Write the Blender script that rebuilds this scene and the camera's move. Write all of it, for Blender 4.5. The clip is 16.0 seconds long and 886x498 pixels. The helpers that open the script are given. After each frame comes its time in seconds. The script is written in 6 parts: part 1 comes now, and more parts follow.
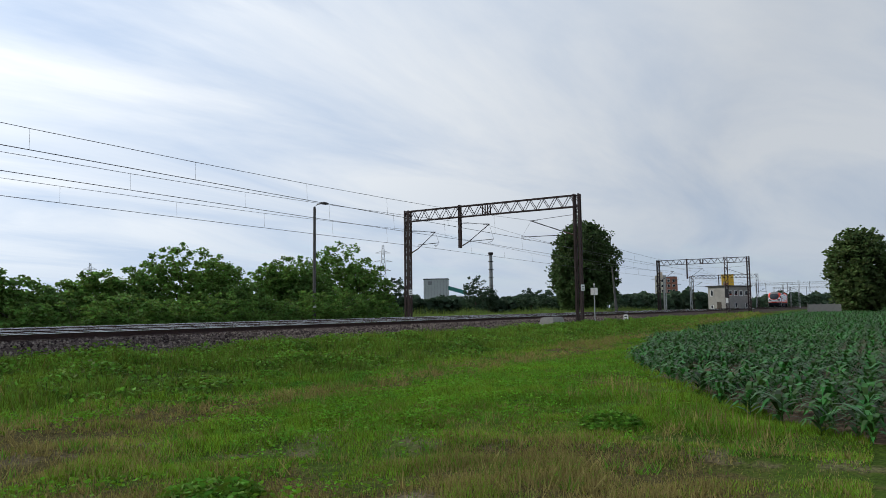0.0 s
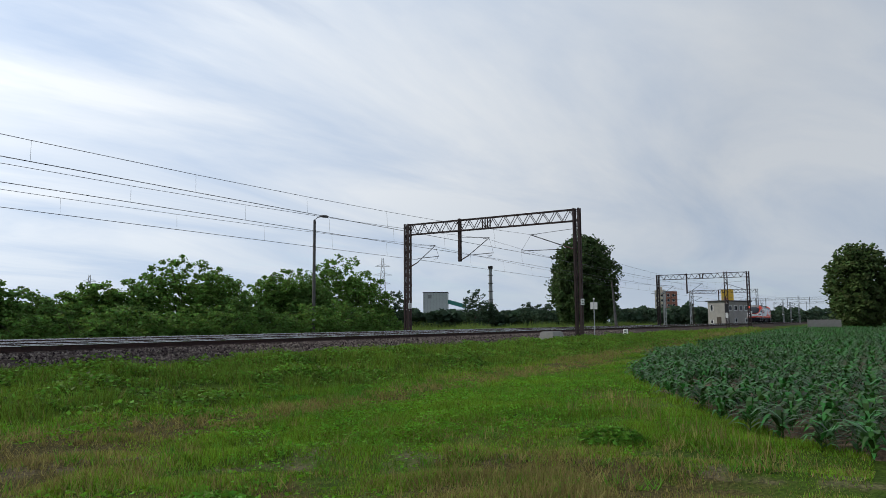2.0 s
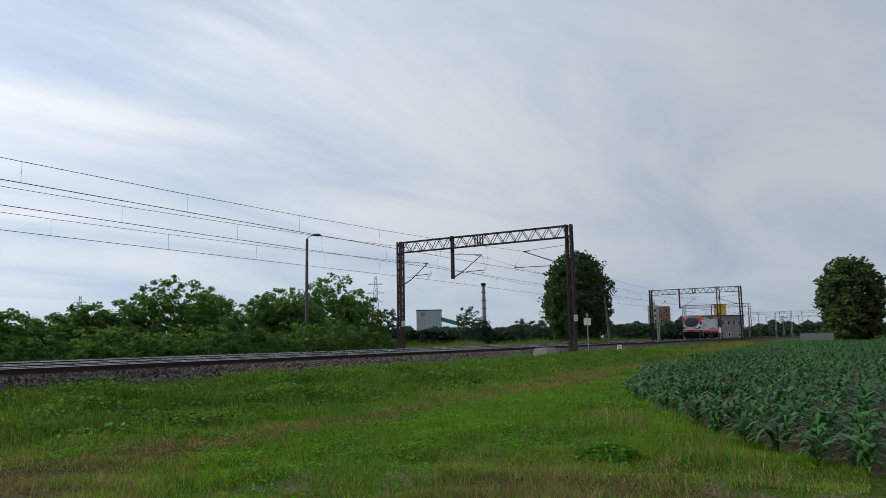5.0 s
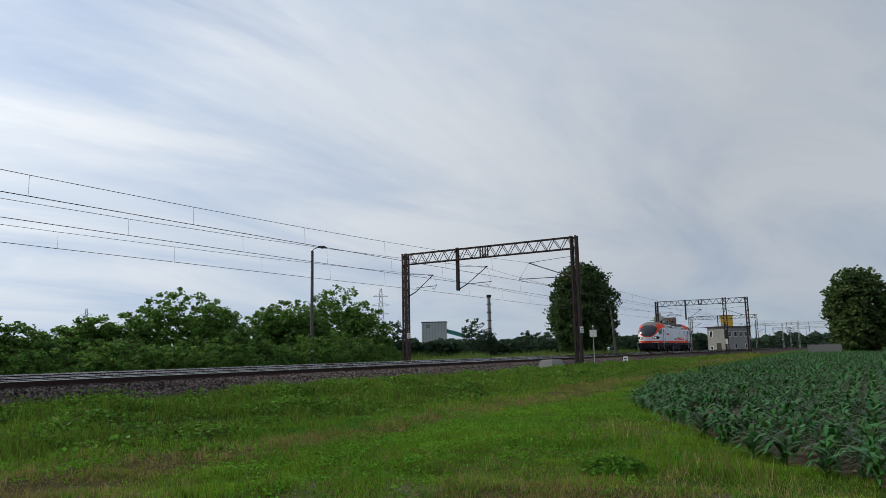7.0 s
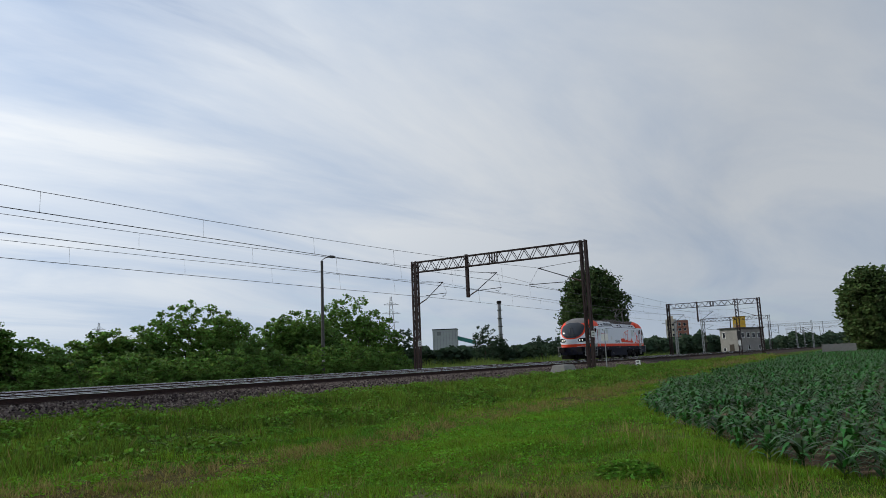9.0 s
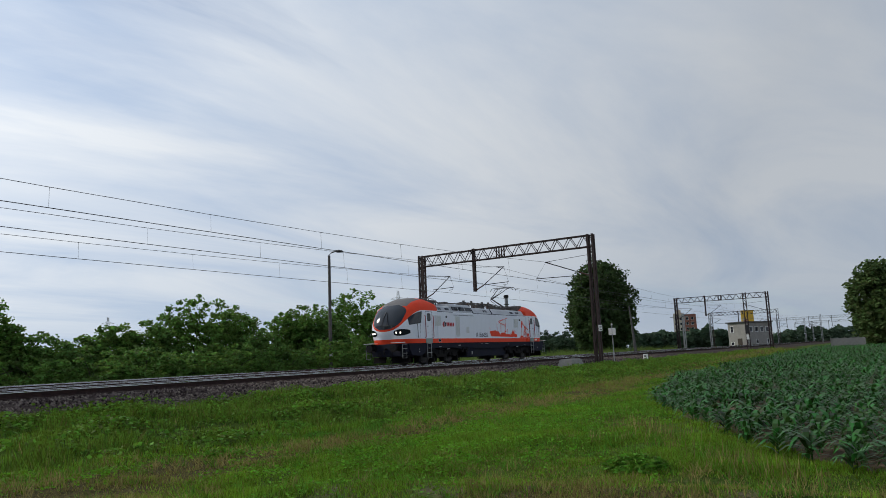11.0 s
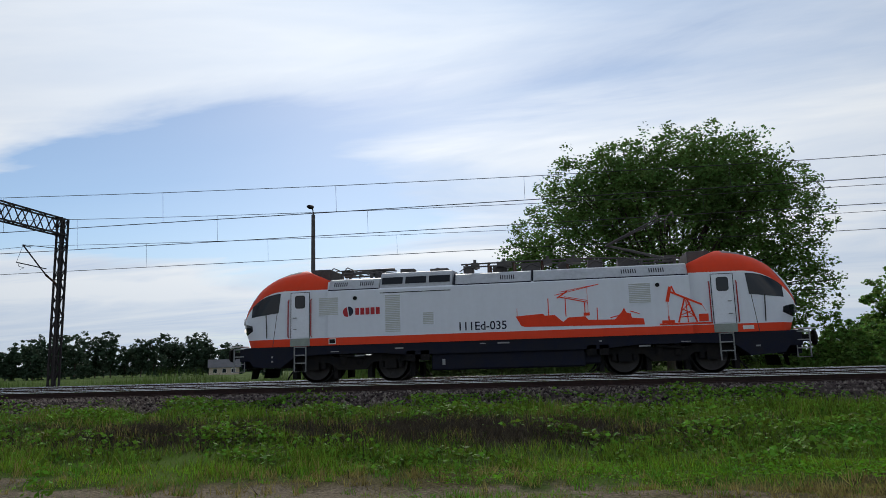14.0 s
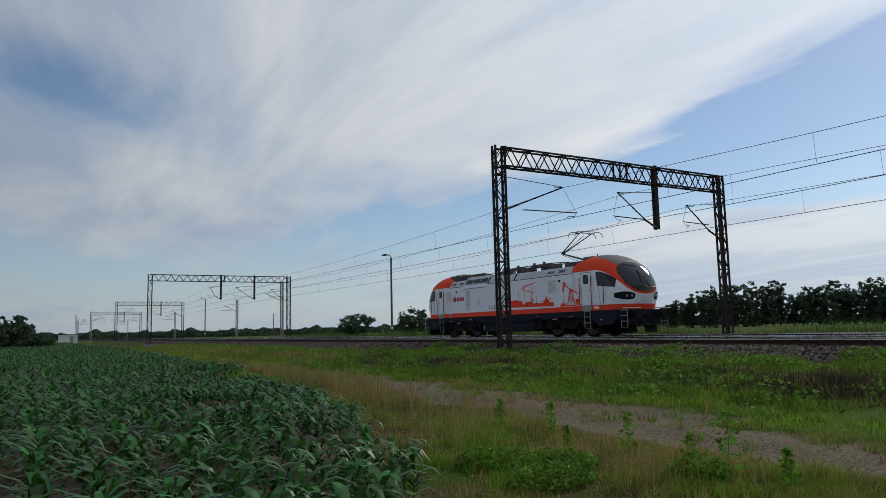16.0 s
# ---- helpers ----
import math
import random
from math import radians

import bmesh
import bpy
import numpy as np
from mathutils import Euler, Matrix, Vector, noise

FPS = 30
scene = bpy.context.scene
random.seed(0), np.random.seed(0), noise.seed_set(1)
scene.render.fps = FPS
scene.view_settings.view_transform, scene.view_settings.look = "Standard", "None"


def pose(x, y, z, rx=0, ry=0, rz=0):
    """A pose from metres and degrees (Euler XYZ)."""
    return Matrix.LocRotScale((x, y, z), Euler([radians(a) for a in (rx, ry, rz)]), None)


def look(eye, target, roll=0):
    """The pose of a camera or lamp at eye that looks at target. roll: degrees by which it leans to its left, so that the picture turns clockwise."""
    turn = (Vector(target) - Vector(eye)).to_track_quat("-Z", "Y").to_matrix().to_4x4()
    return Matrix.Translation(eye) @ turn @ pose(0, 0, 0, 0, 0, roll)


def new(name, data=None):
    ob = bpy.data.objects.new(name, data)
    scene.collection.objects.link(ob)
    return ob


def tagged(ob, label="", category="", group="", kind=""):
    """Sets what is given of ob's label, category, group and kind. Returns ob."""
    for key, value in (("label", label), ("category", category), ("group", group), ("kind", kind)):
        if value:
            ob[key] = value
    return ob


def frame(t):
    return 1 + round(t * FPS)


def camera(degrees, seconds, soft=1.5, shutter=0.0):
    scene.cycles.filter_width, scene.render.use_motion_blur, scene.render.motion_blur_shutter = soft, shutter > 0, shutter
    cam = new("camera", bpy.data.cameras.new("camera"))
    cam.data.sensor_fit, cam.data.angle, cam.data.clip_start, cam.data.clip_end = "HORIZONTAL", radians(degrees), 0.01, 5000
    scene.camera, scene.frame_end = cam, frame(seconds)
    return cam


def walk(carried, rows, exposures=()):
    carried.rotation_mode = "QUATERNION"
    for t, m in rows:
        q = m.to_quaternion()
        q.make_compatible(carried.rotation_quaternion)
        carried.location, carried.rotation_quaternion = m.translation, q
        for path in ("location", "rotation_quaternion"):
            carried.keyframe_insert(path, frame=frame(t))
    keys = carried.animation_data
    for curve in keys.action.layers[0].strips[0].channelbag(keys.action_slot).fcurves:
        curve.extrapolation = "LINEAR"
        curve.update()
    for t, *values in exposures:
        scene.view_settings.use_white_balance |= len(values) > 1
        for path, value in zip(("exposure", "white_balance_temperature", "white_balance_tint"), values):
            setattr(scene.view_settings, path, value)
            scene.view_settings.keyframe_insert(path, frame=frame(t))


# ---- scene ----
import itertools

# Units are metres; rails run along x at z = 0, the viewer stands at y = 0.
EYE = (0.0, 0.0, 0.55)
cam = camera(64.25, 16.0, soft=0.7)


def aim(heading, rise, lean):
    h, r = radians(heading), radians(rise)
    way = Vector((math.sin(h) * math.cos(r), math.cos(h) * math.cos(r), math.sin(r)))
    return look(EYE, Vector(EYE) + way * 10, lean)


VIEW = [
    (0, 58.73, 4.90, -0.70),
    (0.5, 58.76, 5.43, -1.10),
    (1, 58.34, 5.55, -0.75),
    (1.5, 58.76, 5.75, -0.84),
    (2, 58.76, 6.00, -0.43),
    (2.5, 58.97, 6.56, -0.01),
    (3, 59.68, 5.72, -0.21),
    (3.5, 59.36, 6.42, -0.72),
    (4, 59.32, 6.95, -1.05),
    (6.5, 59.24, 8.05, -0.85),
    (7, 58.97, 8.37, -1.17),
    (7.5, 58.71, 8.67, -1.60),
    (8, 58.63, 8.94, -1.65),
    (8.5, 58.44, 9.06, -2.13),
    (11, 57.65, 8.53, -2.33),
    (11.5, 56.64, 8.12, -2.41),
    (12, 53.48, 7.82, -2.78),
    (12.5, 42.46, 8.25, -2.11),
    (13, 25.10, 9.24, -2.88),
    (13.5, 8.02, 7.57, -1.76),
    (14, -8.94, 9.25, -1.63),
    (14.5, -29.47, 8.43, -1.47),
    (15, -46.17, 6.49, -0.11),
    (15.5, -55.23, 6.33, -1.25),
    (16, -59.43, 6.51, -1.35),
]
walk(cam, [(t, aim(h, r, l)) for t, h, r, l in VIEW],
     exposures=[(0, 0.03), (4.0, -0.10), (7.0, -0.17), (11.0, -0.22), (12.0, -0.24), (13.0, -0.26), (14.0, -0.40), (14.5, -0.60), (15.0, -0.64), (16, -0.54)])

# ---- sky and sun ----
SUN_HEADING, SUN_RISE = -12.0, 30.0


def sky():
    w = bpy.data.worlds.new("sky")
    scene.world = w
    w.use_nodes = True
    nt = w.node_tree
    nt.nodes.clear()
    N = nt.nodes.new
    L = nt.links.new

    def math_node(op, a, b=None, clamp=False):
        n = N("ShaderNodeMath")
        n.operation, n.use_clamp = op, clamp
        for i, v in enumerate((a, b)):
            if v is None:
                continue
            if isinstance(v, (int, float)):
                n.inputs[i].default_value = v
            else:
                L(v, n.inputs[i])
        return n.outputs[0]

    out, bg = N("ShaderNodeOutputWorld"), N("ShaderNodeBackground")
    air = N("ShaderNodeTexSky")
    air.sky_type, air.sun_disc = "NISHITA", False
    air.sun_elevation, air.sun_rotation = radians(SUN_RISE), radians(SUN_HEADING)
    air.altitude, air.air_density, air.dust_density, air.ozone_density = 100, 1.0, 0.25, 3.0
    gain = N("ShaderNodeVectorMath")
    gain.operation = "SCALE"
    gain.inputs["Scale"].default_value = 0.13
    L(air.outputs[0], gain.inputs[0])
    tc = N("ShaderNodeTexCoord")
    sep = N("ShaderNodeSeparateXYZ")
    L(tc.outputs["Generated"], sep.inputs[0])
    up = math_node("MAXIMUM", sep.outputs[2], 0.0)
    # a flat cloud sheet far overhead, foreshortened towards the horizon
    low = math_node("ADD", up, 0.09)
    u, v = math_node("DIVIDE", sep.outputs[0], low), math_node("DIVIDE", sep.outputs[1], low)
    sheet = N("ShaderNodeCombineXYZ")
    L(u, sheet.inputs[0])
    L(v, sheet.inputs[1])

    def cloud(scale, stretch, turn, detail, rough, warp, shift):
        m = N("ShaderNodeMapping")
        m.inputs["Rotation"].default_value = (0, 0, radians(turn))
        m.inputs["Scale"].default_value = (stretch, 1, 1)
        m.inputs["Location"].default_value = (shift, shift * 0.7, 0)
        L(sheet.outputs[0], m.inputs[0])
        n = N("ShaderNodeTexNoise")
        n.inputs["Scale"].default_value, n.inputs["Detail"].default_value = scale, detail
        n.inputs["Roughness"].default_value, n.inputs["Distortion"].default_value = rough, warp
        L(m.outputs[0], n.inputs["Vector"])
        return n.outputs[0]

    streaks = cloud(1.0, 0.36, 34, 9, 0.6, 0.7, 3.1)
    banks = cloud(0.34, 0.6, 34, 4, 0.5, 0.6, 7.7)
    cover = math_node("ADD", math_node("MULTIPLY", streaks, 0.5), math_node("MULTIPLY", banks, 0.7))
    # larger banks and clear stretches: heading, rise, half-widths, strength
    wobble = math_node("MULTIPLY", math_node("SUBTRACT", cloud(0.8, 0.5, 20, 6, 0.6, 0.4, 5.2), 0.5), 0.42)
    heading = math_node("ADD", math_node("ARCTAN2", sep.outputs[0], sep.outputs[1]), wobble)
    rise = math_node("ADD", math_node("ARCSINE", sep.outputs[2]), math_node("MULTIPLY", wobble, -0.38))
    for h0, r0, hw, rw, amount in ((-56, 21, 21, 7.0, 0.24), (-87, 17.5, 13, 4, -0.17), (-52, 9.5, 20, 4.0, -0.26), (-26, 13, 13, 5.0, -0.38), (-14, 25, 20, 5.5, 0.24), (14, 20, 12, 7, 0.03),
                                   (42, 15, 24, 4.5, 0.14), (36, 27, 14, 4.5, -0.06), (76, 17, 15, 3.5, -0.06), (74, 24, 16, 3.5, 0.10), (-36, 5.5, 10, 2.8, 0.42), (-84, 11, 14, 2.6, 0.16), (32, 6, 16, 6, 0.22), (60, 14, 40, 14, 0.07)):
        a = math_node("DIVIDE", math_node("SUBTRACT", heading, radians(h0)), radians(hw))
        b = math_node("DIVIDE", math_node("SUBTRACT", rise, radians(r0)), radians(rw))
        far_off = math_node("ADD", math_node("MULTIPLY", a, a), math_node("MULTIPLY", b, b))
        cover = math_node("ADD", cover, math_node("MULTIPLY", math_node("POWER", 2.718, math_node("MULTIPLY", far_off, -1.0)), amount))
    # the veil is thicker towards the east
    cover = math_node("ADD", cover, math_node("MULTIPLY", sep.outputs[0], 0.05))

    def ramp(value, stops):
        r = N("ShaderNodeValToRGB")
        e = r.color_ramp.elements
        while len(e) < len(stops):
            e.new(0.5)
        for k, (p, c) in zip(e, stops):
            k.position, k.color = p, (*c, 1) if len(c) == 3 else (c[0], c[0], c[0], 1)
        L(value, r.inputs[0])
        return r.outputs[0]

    mask = ramp(cover, [(0.48, (0.05,)), (0.56, (0.64,)), (0.65, (0.98,))])
    # clouds glow towards the veiled sun
    sun = N("ShaderNodeVectorMath")
    sun.operation = "DOT_PRODUCT"
    L(tc.outputs["Generated"], sun.inputs[0])
    h, r = radians(SUN_HEADING), radians(SUN_RISE)
    sun.inputs[1].default_value = (math.sin(h) * math.cos(r), math.cos(h) * math.cos(r), math.sin(r))
    near = math_node("POWER", math_node("MAXIMUM", sun.outputs["Value"], 0.0), 6.0)
    wide = math_node("MULTIPLY", math_node("ADD", sun.outputs["Value"], 1.0), 0.5)
    glow = math_node("ADD", math_node("MULTIPLY", near, 0.30), math_node("ADD", math_node("MULTIPLY", wide, 1.08), 0.08))
    glow = math_node("MAXIMUM", glow, 0.66)
    # front-lit clouds opposite the sun: unseen glow added to brighten the near sides
    front = math_node("MAXIMUM", math_node("SUBTRACT", math_node("MULTIPLY", sun.outputs["Value"], -1.0), 0.15), 0.0)
    glow = math_node("ADD", glow, math_node("MULTIPLY", front, 1.5))
    shade = ramp(cloud(0.9, 0.4, 34, 7, 0.58, 0.6, 1.4), [(0.36, (0.53, 0.65, 0.84)), (0.60, (0.93, 0.965, 1.0))])
    white = N("ShaderNodeVectorMath")
    white.operation = "SCALE"
    # the eastern veil is smoother
    calm = N("ShaderNodeMix")
    calm.data_type = "RGBA"
    L(math_node("MULTIPLY", sep.outputs[0], 0.42, True), calm.inputs["Factor"])
    L(shade, calm.inputs[6])
    calm.inputs[7].default_value = (0.755, 0.845, 0.97, 1)
    L(calm.outputs[2], white.inputs[0])
    L(glow, white.inputs["Scale"])
    mix = N("ShaderNodeMix")
    mix.data_type = "RGBA"
    L(mask, mix.inputs["Factor"])
    L(gain.outputs[0], mix.inputs[6])
    L(white.outputs[0], mix.inputs[7])
    # pale haze along the horizon
    haze = N("ShaderNodeMix")
    haze.data_type = "RGBA"
    L(ramp(up, [(0.0, (0.80,)), (0.07, (0.40,)), (0.18, (0.0,))]), haze.inputs["Factor"])
    L(mix.outputs[2], haze.inputs[6])
    pale = N("ShaderNodeVectorMath")
    pale.operation = "SCALE"
    pale.inputs[0].default_value = (0.54, 0.65, 0.80)
    L(math_node("ADD", math_node("MULTIPLY", wide, 0.75), 0.42), pale.inputs["Scale"])
    L(pale.outputs[0], haze.inputs[7])
    L(haze.outputs[2], bg.inputs[0])
    bg.inputs[1].default_value = 1.0
    L(bg.outputs[0], out.inputs[0])


sky()
sun = new("sun", bpy.data.lights.new("sun", "SUN"))
sun.data.energy, sun.data.angle, sun.data.color = 2.9, radians(10), (1.0, 0.95, 0.86)
sun.matrix_world = look((0, 0, 0), (-math.sin(radians(SUN_HEADING)) * math.cos(radians(SUN_RISE)),
                                    -math.cos(radians(SUN_HEADING)) * math.cos(radians(SUN_RISE)), -math.sin(radians(SUN_RISE))))
sun.location = (0, 0, 60)


# ---- materials ----
def mat(name, base, second=None, scale=3.0, rough=0.7, metal=0.0, bump=0.0, bump_scale=None, fine=None, spread=0.0, coat=0.0,
        translucent=0.0, random_by="", stretch=(1, 1, 1), spec=None):
    """A surface with two colours mixed by coarse and fine grain, relief, and a little change from piece to piece."""
    m = bpy.data.materials.new(name)
    m.use_nodes = True
    nt = m.node_tree
    N, L = nt.nodes.new, nt.links.new
    bs = nt.nodes["Principled BSDF"]
    bs.inputs["Roughness"].default_value, bs.inputs["Metallic"].default_value = rough, metal
    bs.inputs["Coat Weight"].default_value = coat
    bs.inputs["Specular IOR Level"].default_value = spec if spec is not None else (0.15 if translucent else 0.4)
    second = second or tuple(c * 0.72 for c in base)
    tc = N("ShaderNodeTexCoord")
    mp = N("ShaderNodeMapping")
    mp.inputs["Scale"].default_value = stretch
    L(tc.outputs["Object"], mp.inputs[0])
    n1, n2 = N("ShaderNodeTexNoise"), N("ShaderNodeTexNoise")
    for n, s in ((n1, scale), (n2, fine or scale * 9)):
        n.inputs["Scale"].default_value, n.inputs["Detail"].default_value = s, 4
        L(mp.outputs[0], n.inputs["Vector"])
    add = N("ShaderNodeMath")
    add.operation = "MULTIPLY_ADD"
    L(n2.outputs[0], add.inputs[0])
    add.inputs[1].default_value = 0.55
    half = N("ShaderNodeMath")
    half.operation = "MULTIPLY"
    L(n1.outputs[0], half.inputs[0])
    half.inputs[1].default_value = 0.6
    L(half.outputs[0], add.inputs[2])
    rp = N("ShaderNodeMapRange")
    rp.inputs["From Min"].default_value, rp.inputs["From Max"].default_value = 0.38, 0.78
    L(add.outputs[0], rp.inputs["Value"])
    mx = N("ShaderNodeMix")
    mx.data_type = "RGBA"
    mx.inputs[6].default_value, mx.inputs[7].default_value = (*base, 1), (*second, 1)
    L(rp.outputs[0], mx.inputs["Factor"])
    col = mx.outputs[2]
    if spread:
        if random_by == "island":
            src = N("ShaderNodeNewGeometry").outputs["Random Per Island"]
        else:
            src = N("ShaderNodeObjectInfo").outputs["Random"]
        hs = N("ShaderNodeHueSaturation")
        vr = N("ShaderNodeMapRange")
        vr.inputs["To Min"].default_value, vr.inputs["To Max"].default_value = 1 - spread, 1 + spread
        L(src, vr.inputs["Value"])
        L(vr.outputs[0], hs.inputs["Value"])
        hr = N("ShaderNodeMapRange")
        hr.inputs["To Min"].default_value, hr.inputs["To Max"].default_value = 0.5 - spread * 0.05, 0.5 + spread * 0.05
        L(src, hr.inputs["Value"])
        L(hr.outputs[0], hs.inputs["Hue"])
        L(col, hs.inputs["Color"])
        col = hs.outputs[0]
    L(col, bs.inputs["Base Color"])
    if bump:
        b = N("ShaderNodeBump")
        b.inputs["Strength"].default_value, b.inputs["Distance"].default_value = 0.8, bump
        nb = n2
        if bump_scale:
            nb = N("ShaderNodeTexNoise")
            nb.inputs["Scale"].default_value, nb.inputs["Detail"].default_value = bump_scale, 4
            L(tc.outputs["Object"], nb.inputs["Vector"])
        L(nb.outputs[0], b.inputs["Height"])
        L(b.outputs[0], bs.inputs["Normal"])
    if translucent:
        tr, ms = N("ShaderNodeBsdfTranslucent"), N("ShaderNodeMixShader")
        L(col, tr.inputs[0])
        ms.inputs[0].default_value = translucent
        L(bs.outputs[0], ms.inputs[1])
        L(tr.outputs[0], ms.inputs[2])
        L(ms.outputs[0], nt.nodes["Material Output"].inputs[0])
    return m


def glass(name, tint, rough=0.04):
    m = bpy.data.materials.new(name)
    m.use_nodes = True
    b = m.node_tree.nodes["Principled BSDF"]
    b.inputs["Base Color"].default_value = (*tint, 1)
    b.inputs["Roughness"].default_value, b.inputs["IOR"].default_value = rough, 1.5
    b.inputs["Specular IOR Level"].default_value = 0.3
    return m


def lamp_glow(name, colour, power):
    m = bpy.data.materials.new(name)
    m.use_nodes = True
    b = m.node_tree.nodes["Principled BSDF"]
    b.inputs["Base Color"].default_value = (*colour, 1)
    b.inputs["Emission Color"].default_value = (*colour, 1)
    b.inputs["Emission Strength"].default_value = power
    return m


M = {
    "ballast": mat("ballast", (0.085, 0.066, 0.058), (0.024, 0.019, 0.018), 2.0, 1.0, bump=0.06, bump_scale=14, fine=24, spec=0.03),
    "stone": mat("ballast stone", (0.165, 0.130, 0.118), (0.062, 0.047, 0.043), 3.0, 0.95, spread=0.85, random_by="island", fine=40, spec=0.08),
    "sleeper": mat("rust-stained concrete sleeper", (0.10, 0.078, 0.066), (0.055, 0.042, 0.036), 4, 1.0, bump=0.004, spread=0.15, spec=0.04),
    "rail_side": mat("rusty rail", (0.050, 0.030, 0.026), (0.022, 0.016, 0.016), 8, 0.95, bump=0.002, spec=0.06),
    "rail_top": mat("polished rail head", (0.86, 0.87, 0.89), (0.70, 0.70, 0.71), 5, 0.22, 1.0),
    "rust_steel": mat("rust-brown painted steel", (0.036, 0.019, 0.017), (0.028, 0.017, 0.016), 3, 0.8, bump=0.002),
    "dark_steel": mat("dark painted steel", (0.034, 0.029, 0.029), (0.020, 0.017, 0.018), 3, 0.75, bump=0.002, spec=0.2),
    "grey_steel": mat("galvanised steel", (0.36, 0.37, 0.38), (0.24, 0.25, 0.26), 4, 0.5, 0.6),
    "insulator": mat("brown glazed insulator", (0.09, 0.045, 0.03), None, 6, 0.25),
    "copper": mat("weathered copper wire", (0.07, 0.065, 0.06), (0.045, 0.05, 0.048), 5, 0.5, 0.7),
    "concrete": mat("grey concrete", (0.27, 0.26, 0.24), (0.18, 0.175, 0.16), 2.5, 0.9, bump=0.006),
    "white_paint": mat("white painted metal", (0.78, 0.78, 0.76), (0.62, 0.61, 0.58), 4, 0.5),
    "black_paint": mat("black paint", (0.02, 0.02, 0.022), None, 4, 0.5),
    "bark": mat("rough bark", (0.075, 0.06, 0.045), (0.04, 0.032, 0.026), 6, 0.95, bump=0.03, stretch=(1, 1, 0.3)),
}


# ---- building helpers ----
def part(name, bm, material, parent=None, label="", smooth=False, bevel=0.0):
    """Links a bmesh as one mesh object, under a thing or a part of it."""
    me = bpy.data.meshes.new(name)
    if bevel:
        bmesh.ops.bevel(bm, geom=bm.edges[:], offset=bevel, segments=1, affect="EDGES", profile=0.7)
    bm.normal_update()
    bm.to_mesh(me)
    bm.free()
    me.materials.append(M[material] if isinstance(material, str) else material)
    if smooth:
        for p in me.polygons:
            p.use_smooth = True
    ob = new(name, me)
    ob.parent = parent
    if label:
        tagged(ob, label)
    return ob


def thing(name, at, label, category, group="", kind="", turn=0.0):
    e = new(name)
    e.empty_display_size = 0.2
    e.matrix_world = pose(*at, 0, 0, turn)
    return tagged(e, label, category, group, kind)


def box(bm, c, s, turn=0.0, lean=None):
    m = Matrix.Translation(c) @ (lean or Matrix.Rotation(radians(turn), 4, "Z")) @ Matrix.Diagonal((*s, 1))
    return bmesh.ops.create_cube(bm, size=1, matrix=m)["verts"]


def bar(bm, a, b, w, h=None):
    """A square bar from a to b."""
    a, b = Vector(a), Vector(b)
    q = (b - a).to_track_quat("X", "Z").to_matrix().to_4x4()
    return bmesh.ops.create_cube(bm, size=1, matrix=Matrix.Translation((a + b) / 2) @ q @ Matrix.Diagonal(((b - a).length, w, h or w, 1)))


def rod(bm, a, b, r, r2=None, seg=8):
    """A round rod or cone from a to b."""
    a, b = Vector(a), Vector(b)
    q = (b - a).to_track_quat("Z", "Y").to_matrix().to_4x4()
    return bmesh.ops.create_cone(bm, cap_ends=True, segments=seg, radius1=r, radius2=r if r2 is None else r2, depth=(b - a).length,
                                 matrix=Matrix.Translation((a + b) / 2) @ q)


def tube(bm, pts, r, seg=5):
    """A tube along a line of points; r is one radius or one for each point."""
    pts = [Vector(p) for p in pts]
    rs = r if isinstance(r, (list, tuple)) else [r] * len(pts)
    rings = []
    for i, p in enumerate(pts):
        d = (pts[min(i + 1, len(pts) - 1)] - pts[max(i - 1, 0)]).normalized()
        s = d.cross((0, 0, 1) if abs(d.z) < 0.9 else (1, 0, 0)).normalized()
        t = s.cross(d)
        rings.append([bm.verts.new(p + (s * math.cos(a) + t * math.sin(a)) * rs[i]) for a in (k * math.tau / seg for k in range(seg))])
    for a, b in zip(rings, rings[1:]):
        for k in range(seg):
            bm.faces.new((a[k], a[(k + 1) % seg], b[(k + 1) % seg], b[k]))
    bm.faces.new(rings[0])
    bm.faces.new(rings[-1][::-1])


def prism(bm, outline, y0, y1):
    """An outline in x and z, drawn out from y0 to y1."""
    a = [bm.verts.new((x, y0, z)) for x, z in outline]
    b = [bm.verts.new((x, y1, z)) for x, z in outline]
    n = len(a)
    bm.faces.new(a)
    bm.faces.new(b[::-1])
    for k in range(n):
        bm.faces.new((a[(k + 1) % n], a[k], b[k], b[(k + 1) % n]))


def grid_mesh(name, verts, faces, material, smooth=False, attr=None):
    """A mesh object from arrays of places and of four-cornered faces."""
    me = bpy.data.meshes.new(name)
    verts, faces = np.asarray(verts, np.float32), np.asarray(faces, np.int32)
    n, k = faces.shape
    me.vertices.add(len(verts))
    me.vertices.foreach_set("co", verts.ravel())
    me.loops.add(n * k)
    me.loops.foreach_set("vertex_index", faces.ravel())
    me.polygons.add(n)
    me.polygons.foreach_set("loop_start", np.arange(n, dtype=np.int32) * k)
    me.polygons.foreach_set("loop_total", np.full(n, k, np.int32))
    if smooth:
        me.polygons.foreach_set("use_smooth", np.ones(n, bool))
    if attr is not None:
        a = me.color_attributes.new("cover", "FLOAT_COLOR", "POINT")
        a.data.foreach_set("color", np.asarray(attr, np.float32).ravel())
    me.update(calc_edges=True)
    me.materials.append(M[material] if isinstance(material, str) else material)
    return new(name, me)


